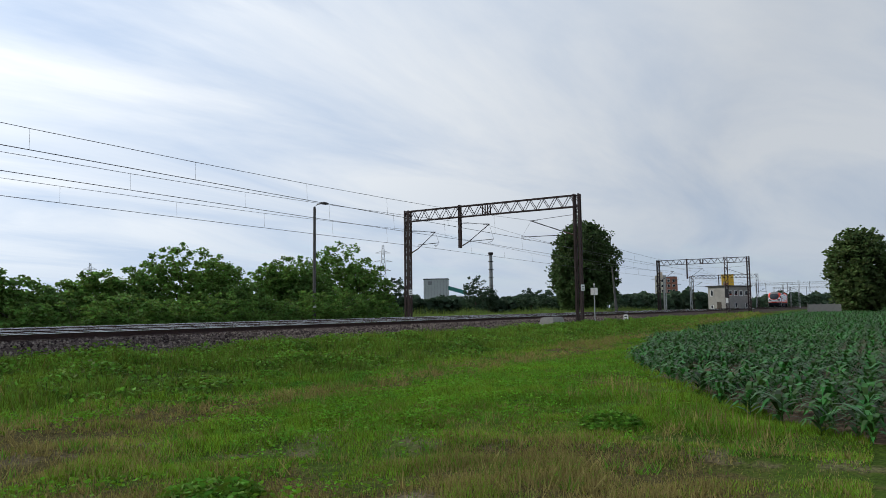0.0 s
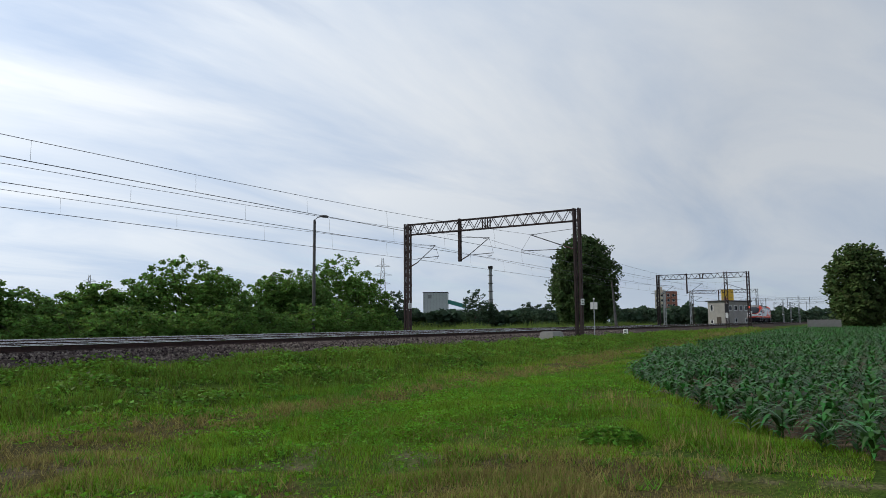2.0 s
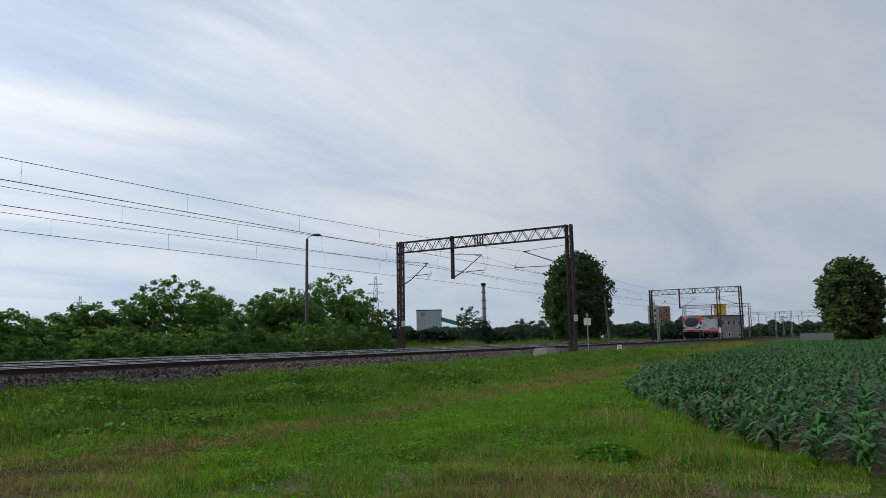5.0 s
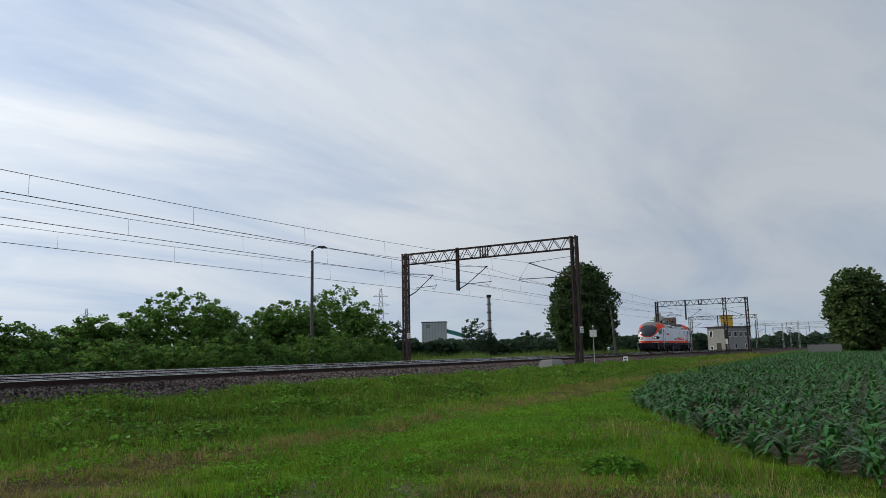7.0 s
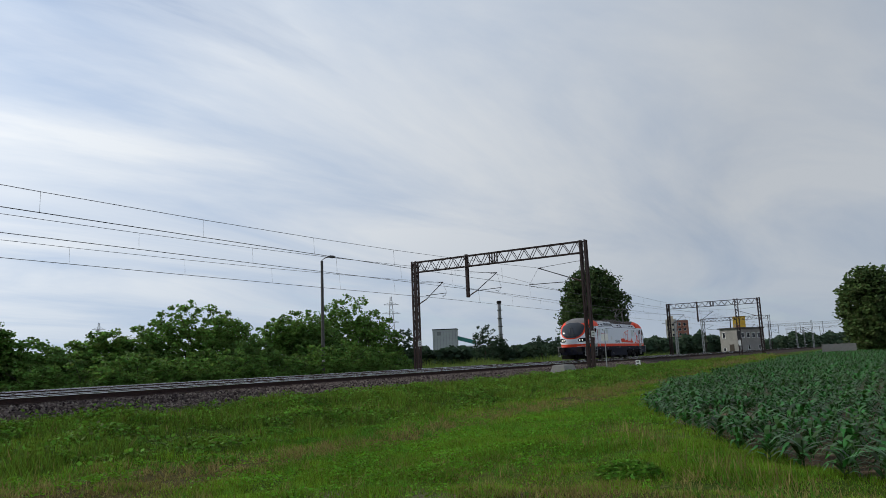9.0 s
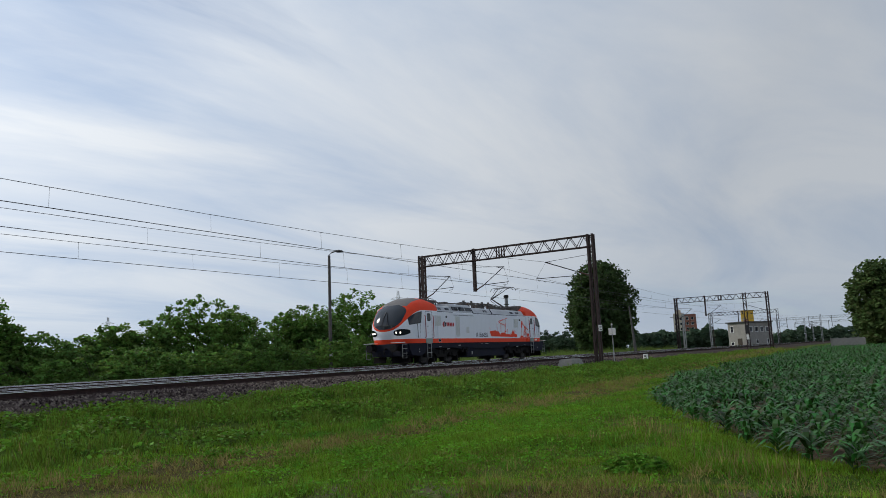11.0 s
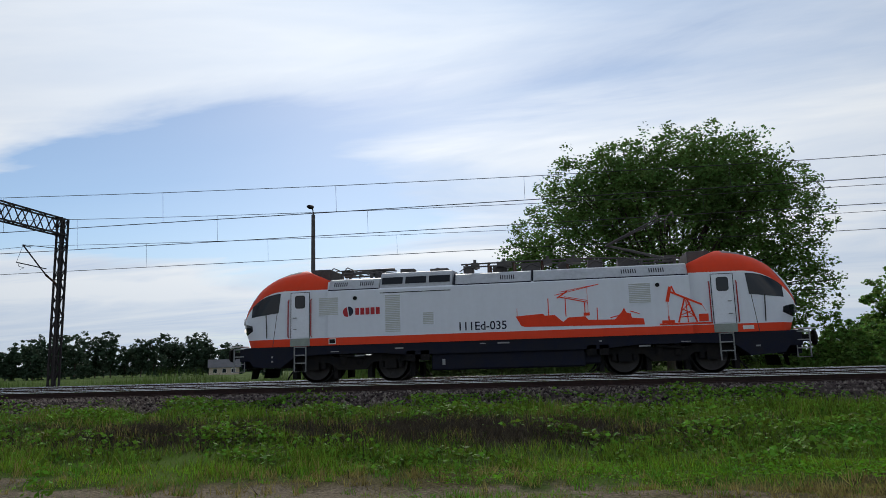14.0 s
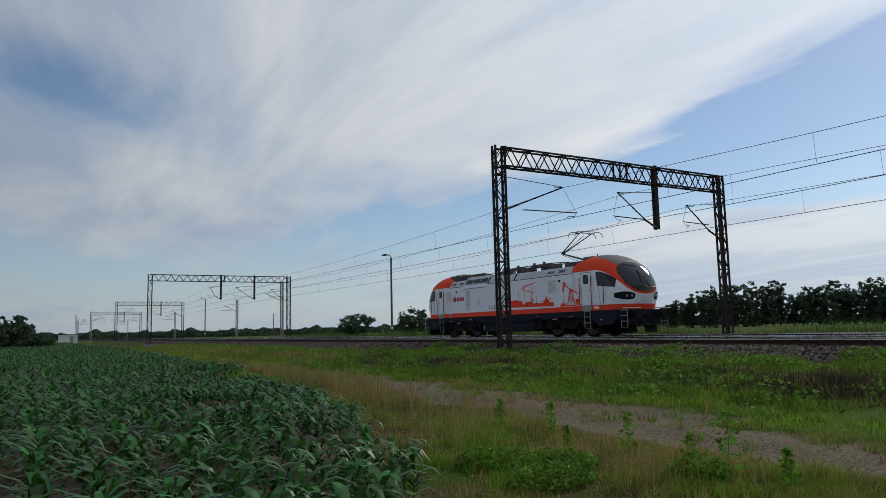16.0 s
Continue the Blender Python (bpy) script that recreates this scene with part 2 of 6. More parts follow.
def pieces(name, bm, material, parent, label=""):
    """Links every loose piece of a bmesh as a part of its own."""
    seen = set()
    for v in list(bm.verts):
        if v in seen:
            continue
        todo, got = [v], []
        seen.add(v)
        while todo:
            a = todo.pop()
            got.append(a)
            for e in a.link_edges:
                b = e.other_vert(a)
                if b not in seen:
                    seen.add(b)
                    todo.append(b)
        one = bmesh.new()
        new_v = {a: one.verts.new(a.co) for a in got}
        for f in {f for a in got for f in a.link_faces}:
            one.faces.new([new_v[a] for a in f.verts])
        part(name, one, material, parent, label)
    bm.free()


# ---- the lie of the land ----
Y1, Y2, Y3 = 21.4, 25.45, 30.3
ROAD = np.array([(-90, 12.5), (-45, 11.2), (-30, 10.5), (-18, 9.5), (-9, 8.9), (-3, 8.7), (2, 8.8), (5, 8.2), (7, 6.4), (7.8, 4.4), (8.2, 2), (8.4, -3)])
TRAIL = np.array([(5, 9.6), (12, 9.2), (24, 9.9), (45, 11.8), (80, 14.0), (140, 16.0)])


def smoothstep(a, b, v):
    t = np.clip((v - a) / (b - a), 0, 1)
    return t * t * (3 - 2 * t)


def wave(x, y, s, k=0.0):
    """A cheap smooth unevenness between -1 and 1."""
    return (np.sin(x / s + k + 1.7 * np.sin(y / s * 0.7 + k)) + np.sin(y / s * 1.3 - k * 2 + 1.3 * np.sin(x / s * 0.6))) / 2


def reach(line, x, y):
    """The distance of the points x, y from a line of points."""
    d = np.full(np.shape(x), 1e9)
    for (ax, ay), (bx, by) in zip(line, line[1:]):
        vx, vy = bx - ax, by - ay
        t = np.clip(((x - ax) * vx + (y - ay) * vy) / (vx * vx + vy * vy), 0, 1)
        d = np.minimum(d, np.hypot(x - ax - t * vx, y - ay - t * vy))
    return d


def field_edge(x):
    """How far the maize reaches towards the railway."""
    return np.interp(x, [-260, -59, -27, -17, -10.5, -7, -5.2, -4.9, 8.6, 9.0, 10.8, 14.8, 20.4, 25.7, 34.7, 53, 120, 260],
                     [9.5, 9.0, 7.2, 6.4, 5.0, 4.0, 3.0, -60, -60, -0.3, 1.6, 3.9, 6.2, 7.6, 9.2, 10.2, 11.5, 13.0])


def land(x, y):
    """The height of the ground."""
    x, y = np.asarray(x, float), np.asarray(y, float)
    z = -1.05 + 0.46 * smoothstep(11.3, 16.8, y + 0.25 * wave(x, y, 3.0))
    z = z - 0.25 * smoothstep(33.5, 38.0, y)
    z = z + 0.05 * wave(x, y, 2.3) * smoothstep(34, 10, y) + 0.03 * wave(x, y, 0.7, 2.0) * (y < 18)
    rut = reach(ROAD, x, y)
    return z - 0.05 * np.exp(-((rut - 0.75) / 0.35) ** 2) + 0.03 * np.exp(-(rut / 0.35) ** 2)


def lines_of(lo, hi, step, far, grow=1.22):
    a = list(np.arange(lo, hi + 1e-6, step))
    s, left, right = step, lo, hi
    while right < far:
        s *= grow
        right += s
        left -= s
        a = [left] + a + [right]
    return np.array(a)


def dirt_mask(x, y):
    d = reach(ROAD, x, y)
    strength = np.interp(x, [-60, -25, -16, -1, 3.0, 6, 9], [0.15, 0.50, 1.0, 0.72, 0.50, 0.42, 0.30])
    road = np.clip((np.interp(x, [-2, 3], [1.85, 1.35]) - d + 0.45 * wave(x, y, 0.8) + 0.2 * wave(x, y, 0.3)) / 1.0, 0, 1) * strength
    # bare scuffed spots where the track turns in
    bare = np.clip(wave(x, y, 0.65, 8.0) * 1.2 + 0.5 * wave(x, y, 0.23) - 0.55, 0, 1) * smoothstep(9.5, 7.0, np.hypot(x - 1.5, y))
    return np.maximum(road, 0.72 * bare)


def dry_mask(x, y):
    trail = np.clip((1.5 - reach(TRAIL, x, y) + 0.5 * wave(x, y, 1.9)) / 1.2, 0, 1) * 0.8
    slope = np.clip(1.1 - np.abs(y - 14.4) / 1.9, 0, 1) * np.clip(0.55 + 0.7 * wave(x, y, 1.7, 1.0) + 0.45 * wave(x, y, 0.5, 2.0), 0, 1) * smoothstep(9, -1, x)
    worn = np.clip((3.4 - reach(ROAD, x, y)) / 2.5, 0, 1) * np.clip(0.45 + 0.6 * wave(x, y, 1.3, 4.0), 0, 1)
    west = smoothstep(1.5, -3.5, x) * smoothstep(9.6, 7.4, y) * smoothstep(-30, -16, x) * np.clip(0.62 + 0.55 * wave(x, y, 0.8, 2.0), 0, 1)
    trodden = smoothstep(10.0, 6.5, np.hypot(x - 0.5, y + 0.5)) * np.clip(0.62 + 0.6 * wave(x, y, 0.9, 3.0) + 0.25 * wave(x, y, 0.3), 0, 1)
    return np.clip(np.maximum(np.maximum(np.maximum(trail, slope), np.maximum(worn, west)), trodden), 0, 1)


def ground_material():
    m = bpy.data.materials.new("meadow ground")
    m.use_nodes = True
    nt = m.node_tree
    N, L = nt.nodes.new, nt.links.new
    bs = nt.nodes["Principled BSDF"]
    bs.inputs["Roughness"].default_value = 0.95
    bs.inputs["Specular IOR Level"].default_value = 0.03
    at, sp, tc = N("ShaderNodeAttribute"), N("ShaderNodeSeparateColor"), N("ShaderNodeTexCoord")
    at.attribute_name = "cover"
    L(at.outputs["Color"], sp.inputs[0])

    def noise_of(scale, detail=5):
        n = N("ShaderNodeTexNoise")
        n.inputs["Scale"].default_value, n.inputs["Detail"].default_value = scale, detail
        L(tc.outputs["Object"], n.inputs["Vector"])
        return n.outputs[0]

    def blend(f, a, b):
        n = N("ShaderNodeMix")
        n.data_type = "RGBA"
        L(f, n.inputs["Factor"])
        for i, c in ((6, a), (7, b)):
            if isinstance(c, tuple):
                n.inputs[i].default_value = (*c, 1)
            else:
                L(c, n.inputs[i])
        return n.outputs[2]

    def remap(v, a, b):
        n = N("ShaderNodeMapRange")
        n.inputs["From Min"].default_value, n.inputs["From Max"].default_value = a, b
        L(v, n.inputs["Value"])
        return n.outputs[0]

    def edge(mask, n, k):
        a = N("ShaderNodeMath")
        a.operation = "MULTIPLY_ADD"
        L(n, a.inputs[0])
        a.inputs[1].default_value = k
        L(mask, a.inputs[2])
        return remap(a.outputs[0], 0.5 + k * 0.35, 0.5 + k * 0.65)

    n_big, n_mid, n_fine = noise_of(0.25), noise_of(2.2), noise_of(22)
    grass = blend(remap(n_mid, 0.35, 0.65), (0.046, 0.082, 0.012), (0.080, 0.130, 0.018))
    grass = blend(remap(n_fine, 0.3, 0.7), grass, (0.020, 0.034, 0.007))
    grass = blend(remap(n_big, 0.42, 0.6), grass, (0.066, 0.108, 0.016))
    dry = blend(remap(n_fine, 0.35, 0.65), (0.098, 0.082, 0.032), (0.040, 0.034, 0.014))
    soil = blend(remap(n_fine, 0.35, 0.65), (0.205, 0.165, 0.117), (0.085, 0.068, 0.047))
    earth = blend(remap(n_mid, 0.35, 0.65), (0.085, 0.062, 0.042), (0.150, 0.112, 0.080))
    col = blend(edge(sp.outputs[1], n_mid, 0.9), grass, dry)
    col = blend(edge(sp.outputs[0], n_mid, 1.1), col, soil)
    col = blend(edge(sp.outputs[2], n_mid, 0.3), col, earth)
    L(col, bs.inputs["Base Color"])
    b = N("ShaderNodeBump")
    b.inputs["Strength"].default_value, b.inputs["Distance"].default_value = 0.7, 0.05
    L(n_fine, b.inputs["Height"])
    L(b.outputs[0], bs.inputs["Normal"])
    return m


M["ground"] = ground_material()


def build_ground():
    xs, ys = lines_of(-36, 60, 0.4, 2600), np.concatenate([lines_of(-4, 20, 0.3, 2600)])
    X, Y = np.meshgrid(xs, ys, indexing="ij")
    Z = land(X, Y)
    verts = np.stack([X, Y, Z], -1).reshape(-1, 3)
    i, j = np.meshgrid(np.arange(len(xs) - 1), np.arange(len(ys) - 1), indexing="ij")
    a = (i * len(ys) + j).ravel()
    faces = np.stack([a, a + len(ys), a + len(ys) + 1, a + 1], -1)
    maize = ((Y < field_edge(X) - 0.45) & (np.abs(X) < 265)).astype(float)
    cover = np.stack([dirt_mask(X, Y) * (1 - maize), dry_mask(X, Y) * (1 - maize), maize, np.ones_like(X)], -1).reshape(-1, 4)
    tagged(grid_mesh("ground", verts, faces, "ground", True, cover),
           "flat meadow ground with a worn dirt track and a railway bank", "ground", kind="structure")


build_ground()


# ---- the railway ----
def build_ballast():
    xs = np.concatenate([np.arange(-420, -40, 8.0), np.arange(-40, 70, 0.5), np.arange(70, 430, 8.0)])
    prof = [(17.2, -0.66), (17.9, -0.54), (19.3, -0.27), (19.9, -0.235), (23.0, -0.22), (23.5, -0.24), (27.3, -0.17), (27.8, -0.3), (28.3, -0.17), (32.0, -0.17), (33.4, -0.5)]
    P = np.array(prof)
    X, K = np.meshgrid(xs, np.arange(len(P)), indexing="ij")
    Y, Z = P[K, 0], P[K, 1] + 0.025 * wave(X, P[K, 0], 0.5)
    Y = Y + 0.15 * wave(X, Y, 0.9, 1.0) * (K < 2)
    i, j = np.meshgrid(np.arange(len(xs) - 1), np.arange(len(P) - 1), indexing="ij")
    a = (i * len(P) + j).ravel()
    n = len(P)
    tagged(grid_mesh("ballast_bed", np.stack([X, Y, Z], -1).reshape(-1, 3), np.stack([a, a + n, a + n + 1, a + 1], -1), "ballast", False),
           "bed of grey-brown crushed stone ballast under the rails", "ballast", kind="structure")
    # single stones on the near shoulder and between the rails
    rng = np.random.default_rng(4)
    count = 27000
    x = rng.uniform(-44, 66, count)
    y = 17.2 + (rng.random(count) ** 1.1) * 3.2
    z = np.interp(y, P[:, 0], P[:, 1]) + 0.015
    base = np.array([(1, 0, 0), (0, 1, 0), (-1, 0, 0), (0, -1, 0), (0, 0, 1), (0, 0, -1)], float)
    tri = np.array([(0, 1, 4), (1, 2, 4), (2, 3, 4), (3, 0, 4), (1, 0, 5), (2, 1, 5), (3, 2, 5), (0, 3, 5)])
    s = rng.uniform(0.03, 0.060, (count, 1, 1)) * rng.uniform(0.75, 1.2, (count, 6, 1)) * rng.uniform(0.7, 1.4, (count, 1, 3))
    turn = rng.uniform(0, math.tau, count)
    v = base[None] * s
    c, d = np.cos(turn)[:, None], np.sin(turn)[:, None]
    v = np.stack([v[..., 0] * c - v[..., 1] * d, v[..., 0] * d + v[..., 1] * c, v[..., 2]], -1) + np.stack([x, y, z], -1)[:, None]
    f = (tri[None] + (np.arange(count) * 6)[:, None, None]).reshape(-1, 3)
    tagged(grid_mesh("ballast_stones", v.reshape(-1, 3), f, "stone"), "loose crushed stones on the ballast shoulder", "gravel", kind="stuff")


build_ballast()

RAIL = [(-0.07, -0.17), (0.07, -0.17), (0.07, -0.155), (0.012, -0.13), (0.012, -0.04), (0.036, -0.03), (0.036, -0.004), (-0.036, -0.004), (-0.036, -0.03),
        (-0.012, -0.04), (-0.012, -0.13), (-0.07, -0.155)]


def sleeper_mesh():
    bm = bmesh.new()
    vs = box(bm, (0, 0, -0.26), (0.27, 2.6, 0.19))
    for v in vs:
        if v.co.z > -0.26:
            v.co.x *= 0.78
        if abs(v.co.y) < 0.2:
            v.co.z -= 0.04
    me = bpy.data.meshes.new("sleeper")
    bm.to_mesh(me)
    bm.free()
    me.materials.append(M["sleeper"])
    return me


def build_track(y, label):
    t = thing("railway_track", (0, y, 0), label, "railway track", "tracks of the line", "structure")
    for side in (-0.752, 0.752):
        bm = bmesh.new()
        ring = [[bm.verts.new((x, side + u, v)) for u, v in RAIL] for x in np.arange(-420, 431, 50)]
        for a, b in zip(ring, ring[1:]):
            for k in range(len(RAIL)):
                bm.faces.new((a[k], a[(k + 1) % len(RAIL)], b[(k + 1) % len(RAIL)], b[k]))
        rail = part("rail", bm, "rail_side", t, "rusty steel rail")
        bm = bmesh.new()
        box(bm, (5, side, -0.006), (850, 0.076, 0.016))
        part("rail_head", bm, "rail_top", rail, "polished running surface")
    return t


def build_sleepers(track, y):
    me = sleeper_mesh()
    near = np.arange(-55, 65, 0.62)
    for x in near:
        ob = new("sleeper", me)
        ob.parent = track
        ob.location = (x, 0, 0)
    bm = bmesh.new()
    for x in np.concatenate([np.arange(-250, -55, 0.62), np.arange(65.5, 250, 0.62)]):
        box(bm, (x, 0, -0.26), (0.25, 2.6, 0.19))
    tagged(part("sleeper_run", bm, "sleeper", track), kind="stuff")


TRACKS = [build_track(y, label) for y, label in ((Y1, "straight track on concrete sleepers beside the grassy bank"),
                                                         (Y2, "middle track on concrete sleepers, carrying the locomotive"),
                                                         (Y3, "far track on concrete sleepers beside the verge"))]


# ---- overhead line ----
def lattice_post(bm, y, z0, z1, wx=0.24, wy=0.5, leg=0.085, panel=0.62):
    for sx in (-1, 1):
        for sy in (-1, 1):
            box(bm, (sx * wx / 2, y + sy * wy / 2, (z0 + z1) / 2), (leg, leg, z1 - z0))
    n = int((z1 - z0) / panel)
    h = (z1 - z0) / n
    for k in range(n):
        a, b = z0 + k * h, z0 + (k + 1) * h
        s = 1 if k % 2 else -1
        for sx in (-1, 1):
            bar(bm, (sx * wx / 2, y - s * wy / 2, a), (sx * wx / 2, y + s * wy / 2, b), 0.035)
            if k % 3 == 0:
                bar(bm, (sx * wx / 2, y - wy / 2, a), (sx * wx / 2, y + wy / 2, a), 0.06)
        for sy in (-1, 1):
            bar(bm, (-s * wx / 2, y + sy * wy / 2, a), (s * wx / 2, y + sy * wy / 2, b), 0.035)


def bracket(root, parent, y_post, y_wire, z_low, z_top, side, near):
    """A hinged arm that holds the wires of one track; side: +1 reaches away from the viewer."""
    arm = part("cantilever_arm", root(lambda bm: (rod(bm, (0, y_post + side * 0.75, z_low + (z_top - z_low) * 0.22), (0, y_wire, z_top), 0.033),
                                                  rod(bm, (0, y_wire + side * 0.05, z_top), (0, y_wire - side * 0.5, z_top - 0.02), 0.02))), "dark_steel", parent)
    part("insulator", root(lambda bm: rod(bm, (0, y_post, z_low), (0, y_post + side * 0.76, z_low + (z_top - z_low) * 0.225), 0.05)), "insulator", arm, "ribbed brown insulator")
    part("stay", root(lambda bm: rod(bm, (0, y_post, z_top + 0.22), (0, y_wire, z_top + 0.02), 0.016)), "dark_steel", arm)
    zr = 5.83
    yr = y_wire + side * 0.8 if near else y_wire + side * 0.35
    y0 = y_post + side * (1.0 if near else 0.75)
    part("registration_tube", root(lambda bm: (rod(bm, (0, y0, zr - 0.02), (0, yr, zr + 0.04), 0.026),
                                               rod(bm, (0, yr, zr + 0.04), (0, y_wire, z_top), 0.008))), "dark_steel", arm)
    part("steady_arm", root(lambda bm: tube(bm, [(0.02, yr - side * 0.1, zr - 0.02), (0.02, yr - side * 0.15, zr - 0.14), (0.02, yr - side * 0.5, zr - 0.16), (0.02, y_wire + side * 0.1, 5.56)], 0.016)),
         "dark_steel", arm)


def build(fn):
    bm = bmesh.new()
    fn(bm)
    return bm


def gantry(x, near, far, top, drops, arms, steel, label, leg=0.085):
    g = thing("catenary_gantry", (x, 0, -0.3), label, "catenary gantry", "gantries over the tracks")
    lift = Vector((0, 0, 0.3))

    def root(fn):
        bm = bmesh.new()
        fn(bm)
        bmesh.ops.translate(bm, verts=bm.verts[:], vec=lift)
        return bm

    for y in (near, far):
        col = part("column", root(lambda bm: lattice_post(bm, y, -0.45, top + 0.05, wx=0.24 if leg < 0.1 else 0.34, wy=0.5 if leg < 0.1 else 0.36, leg=leg)), steel, g)
        part("footing", root(lambda bm: box(bm, (0, y, -0.72), (0.75, 0.95, 0.5))), "concrete", col, "concrete footing")
    n = round((far - near) / 1.04)
    h = (far - near) / n

    def beam(bm):
        for sx in (-0.2, 0.2):
            for z in (top - 0.03, top - 0.86):
                bar(bm, (sx, near, z), (sx, far, z), 0.075)
            for k in range(n):
                a = near + k * h
                bar(bm, (sx, a, top - 0.86), (sx, a + h / 2, top - 0.03), 0.04)
                bar(bm, (sx, a + h / 2, top - 0.03), (sx, a + h, top - 0.86), 0.04)
        for k in range(n):
            s = 1 if k % 2 else -1
            for z in (top - 0.03, top - 0.86):
                bar(bm, (-0.2 * s, near + k * h, z), (0.2 * s, near + (k + 1) * h, z), 0.03)
        mid = (near + far) / 2
        for sx in (-0.22, 0.22):
            box(bm, (sx, mid - 0.22, top - 0.44), (0.05, 0.09, 0.86))
            box(bm, (sx, mid + 0.22, top - 0.44), (0.05, 0.09, 0.86))

    part("truss_beam", root(beam), steel, g)
    for y in drops:
        part("drop_post", root(lambda bm: (box(bm, (-0.1, y, (top + 5.35) / 2 + 0.05), (0.07, 0.2, top - 5.25)), box(bm, (0.1, y, (top + 5.35) / 2 + 0.05), (0.07, 0.2, top - 5.25)),
                                           [box(bm, (0, y, z), (0.2, 0.16, 0.05)) for z in np.arange(5.45, top, 0.55)])), steel, g)
    for y_post, y_wire, side, z_low, z_top, is_near in arms:
        bracket(root, g, y_post, y_wire, z_low, z_top, side, is_near)
    return g


NEAR, FAR, TOP = 17.8, 32.45, 8.65
ARMS = [(18.05, Y1, 1, 5.75, 7.02, True), (27.5, 24.9, -1, 5.42, 7.05, False), (32.2, 29.8, -1, 5.15, 6.75, False)]
SPANS = [205.0, 127.2, 47.9, -25.1, -99.0, -179.0, -252.0, -330.0]
gantry(47.9, NEAR, FAR, TOP, [27.5], ARMS, "rust_steel", "rust-brown lattice steel gantry spanning three tracks", 0.125)
gantry(-25.1, NEAR, FAR, TOP - 0.1, [27.5], ARMS, "dark_steel", "dark lattice steel gantry spanning three tracks beside the dirt road")
gantry(127.2, 17.6, FAR, TOP + 0.1, [27.5], ARMS, "rust_steel", "rust-brown lattice steel gantry near the signal box", 0.16)
gantry(-99.0, 13.8, FAR, TOP, [22.9, 27.5], [(22.9, Y1, -1, 5.42, 7.02, False)] + ARMS[1:], "dark_steel", "wide dark steel gantry with two drop posts beside the field")
gantry(-179.0, NEAR, FAR, TOP, [27.5], ARMS, "dark_steel", "distant dark steel gantry along the line")
gantry(-252.0, NEAR, FAR, TOP, [27.5], ARMS, "dark_steel", "distant dark steel gantry along the line")
gantry(205.0, 26.3, 43.0, TOP + 0.4, [36.0], [(32.2, 29.8, -1, 5.15, 6.75, False)], "rust_steel", "rust-brown gantry at the edge of the station")


def wires(y, wires_at, lift, label):
    run = thing("overhead_line", (0, y, 0), label, "overhead wire", "overhead wires of the tracks")
    cont, mess = bmesh.new(), bmesh.new()
    drop = []
    cp, mp = [], []
    for s, (a, b) in enumerate(zip(SPANS, SPANS[1:])):
        sa, sb = (0.2, -0.2) if s % 2 else (-0.2, 0.2)
        n = 12
        for k in range(n + (b == SPANS[-1])):
            t = k / n
            x = a + (b - a) * t
            sag = 4 * t * (1 - t)
            cp.append((x, wires_at + sa + (sb - sa) * t, 5.56 - 0.07 * sag + lift * 0.3))
            mp.append((x, wires_at + (sa + (sb - sa) * t) * 0.4, 7.04 + lift - (0.9 + lift) * sag))
            if 0 < k < n and abs(x) < 150:
                drop.append((cp[-1], mp[-1]))
    tube(cont, cp, 0.013, 4)
    tube(mess, mp, 0.010, 4)
    part("contact_wire", cont, "copper", run)
    part("messenger_wire", mess, "copper", run)
    for c, m in drop:
        if m[2] - c[2] > 0.15:
            part("dropper", build(lambda bm: tube(bm, [c, m], 0.006, 3)), "copper", run)


wires(0, Y1 + 0.05, 0.0, "sagging messenger and contact wires over the near track")
wires(0, Y2 - 0.1, 0.0, "sagging messenger and contact wires over the middle track")
wires(0, Y3, -0.25, "sagging messenger and contact wires over the far track")


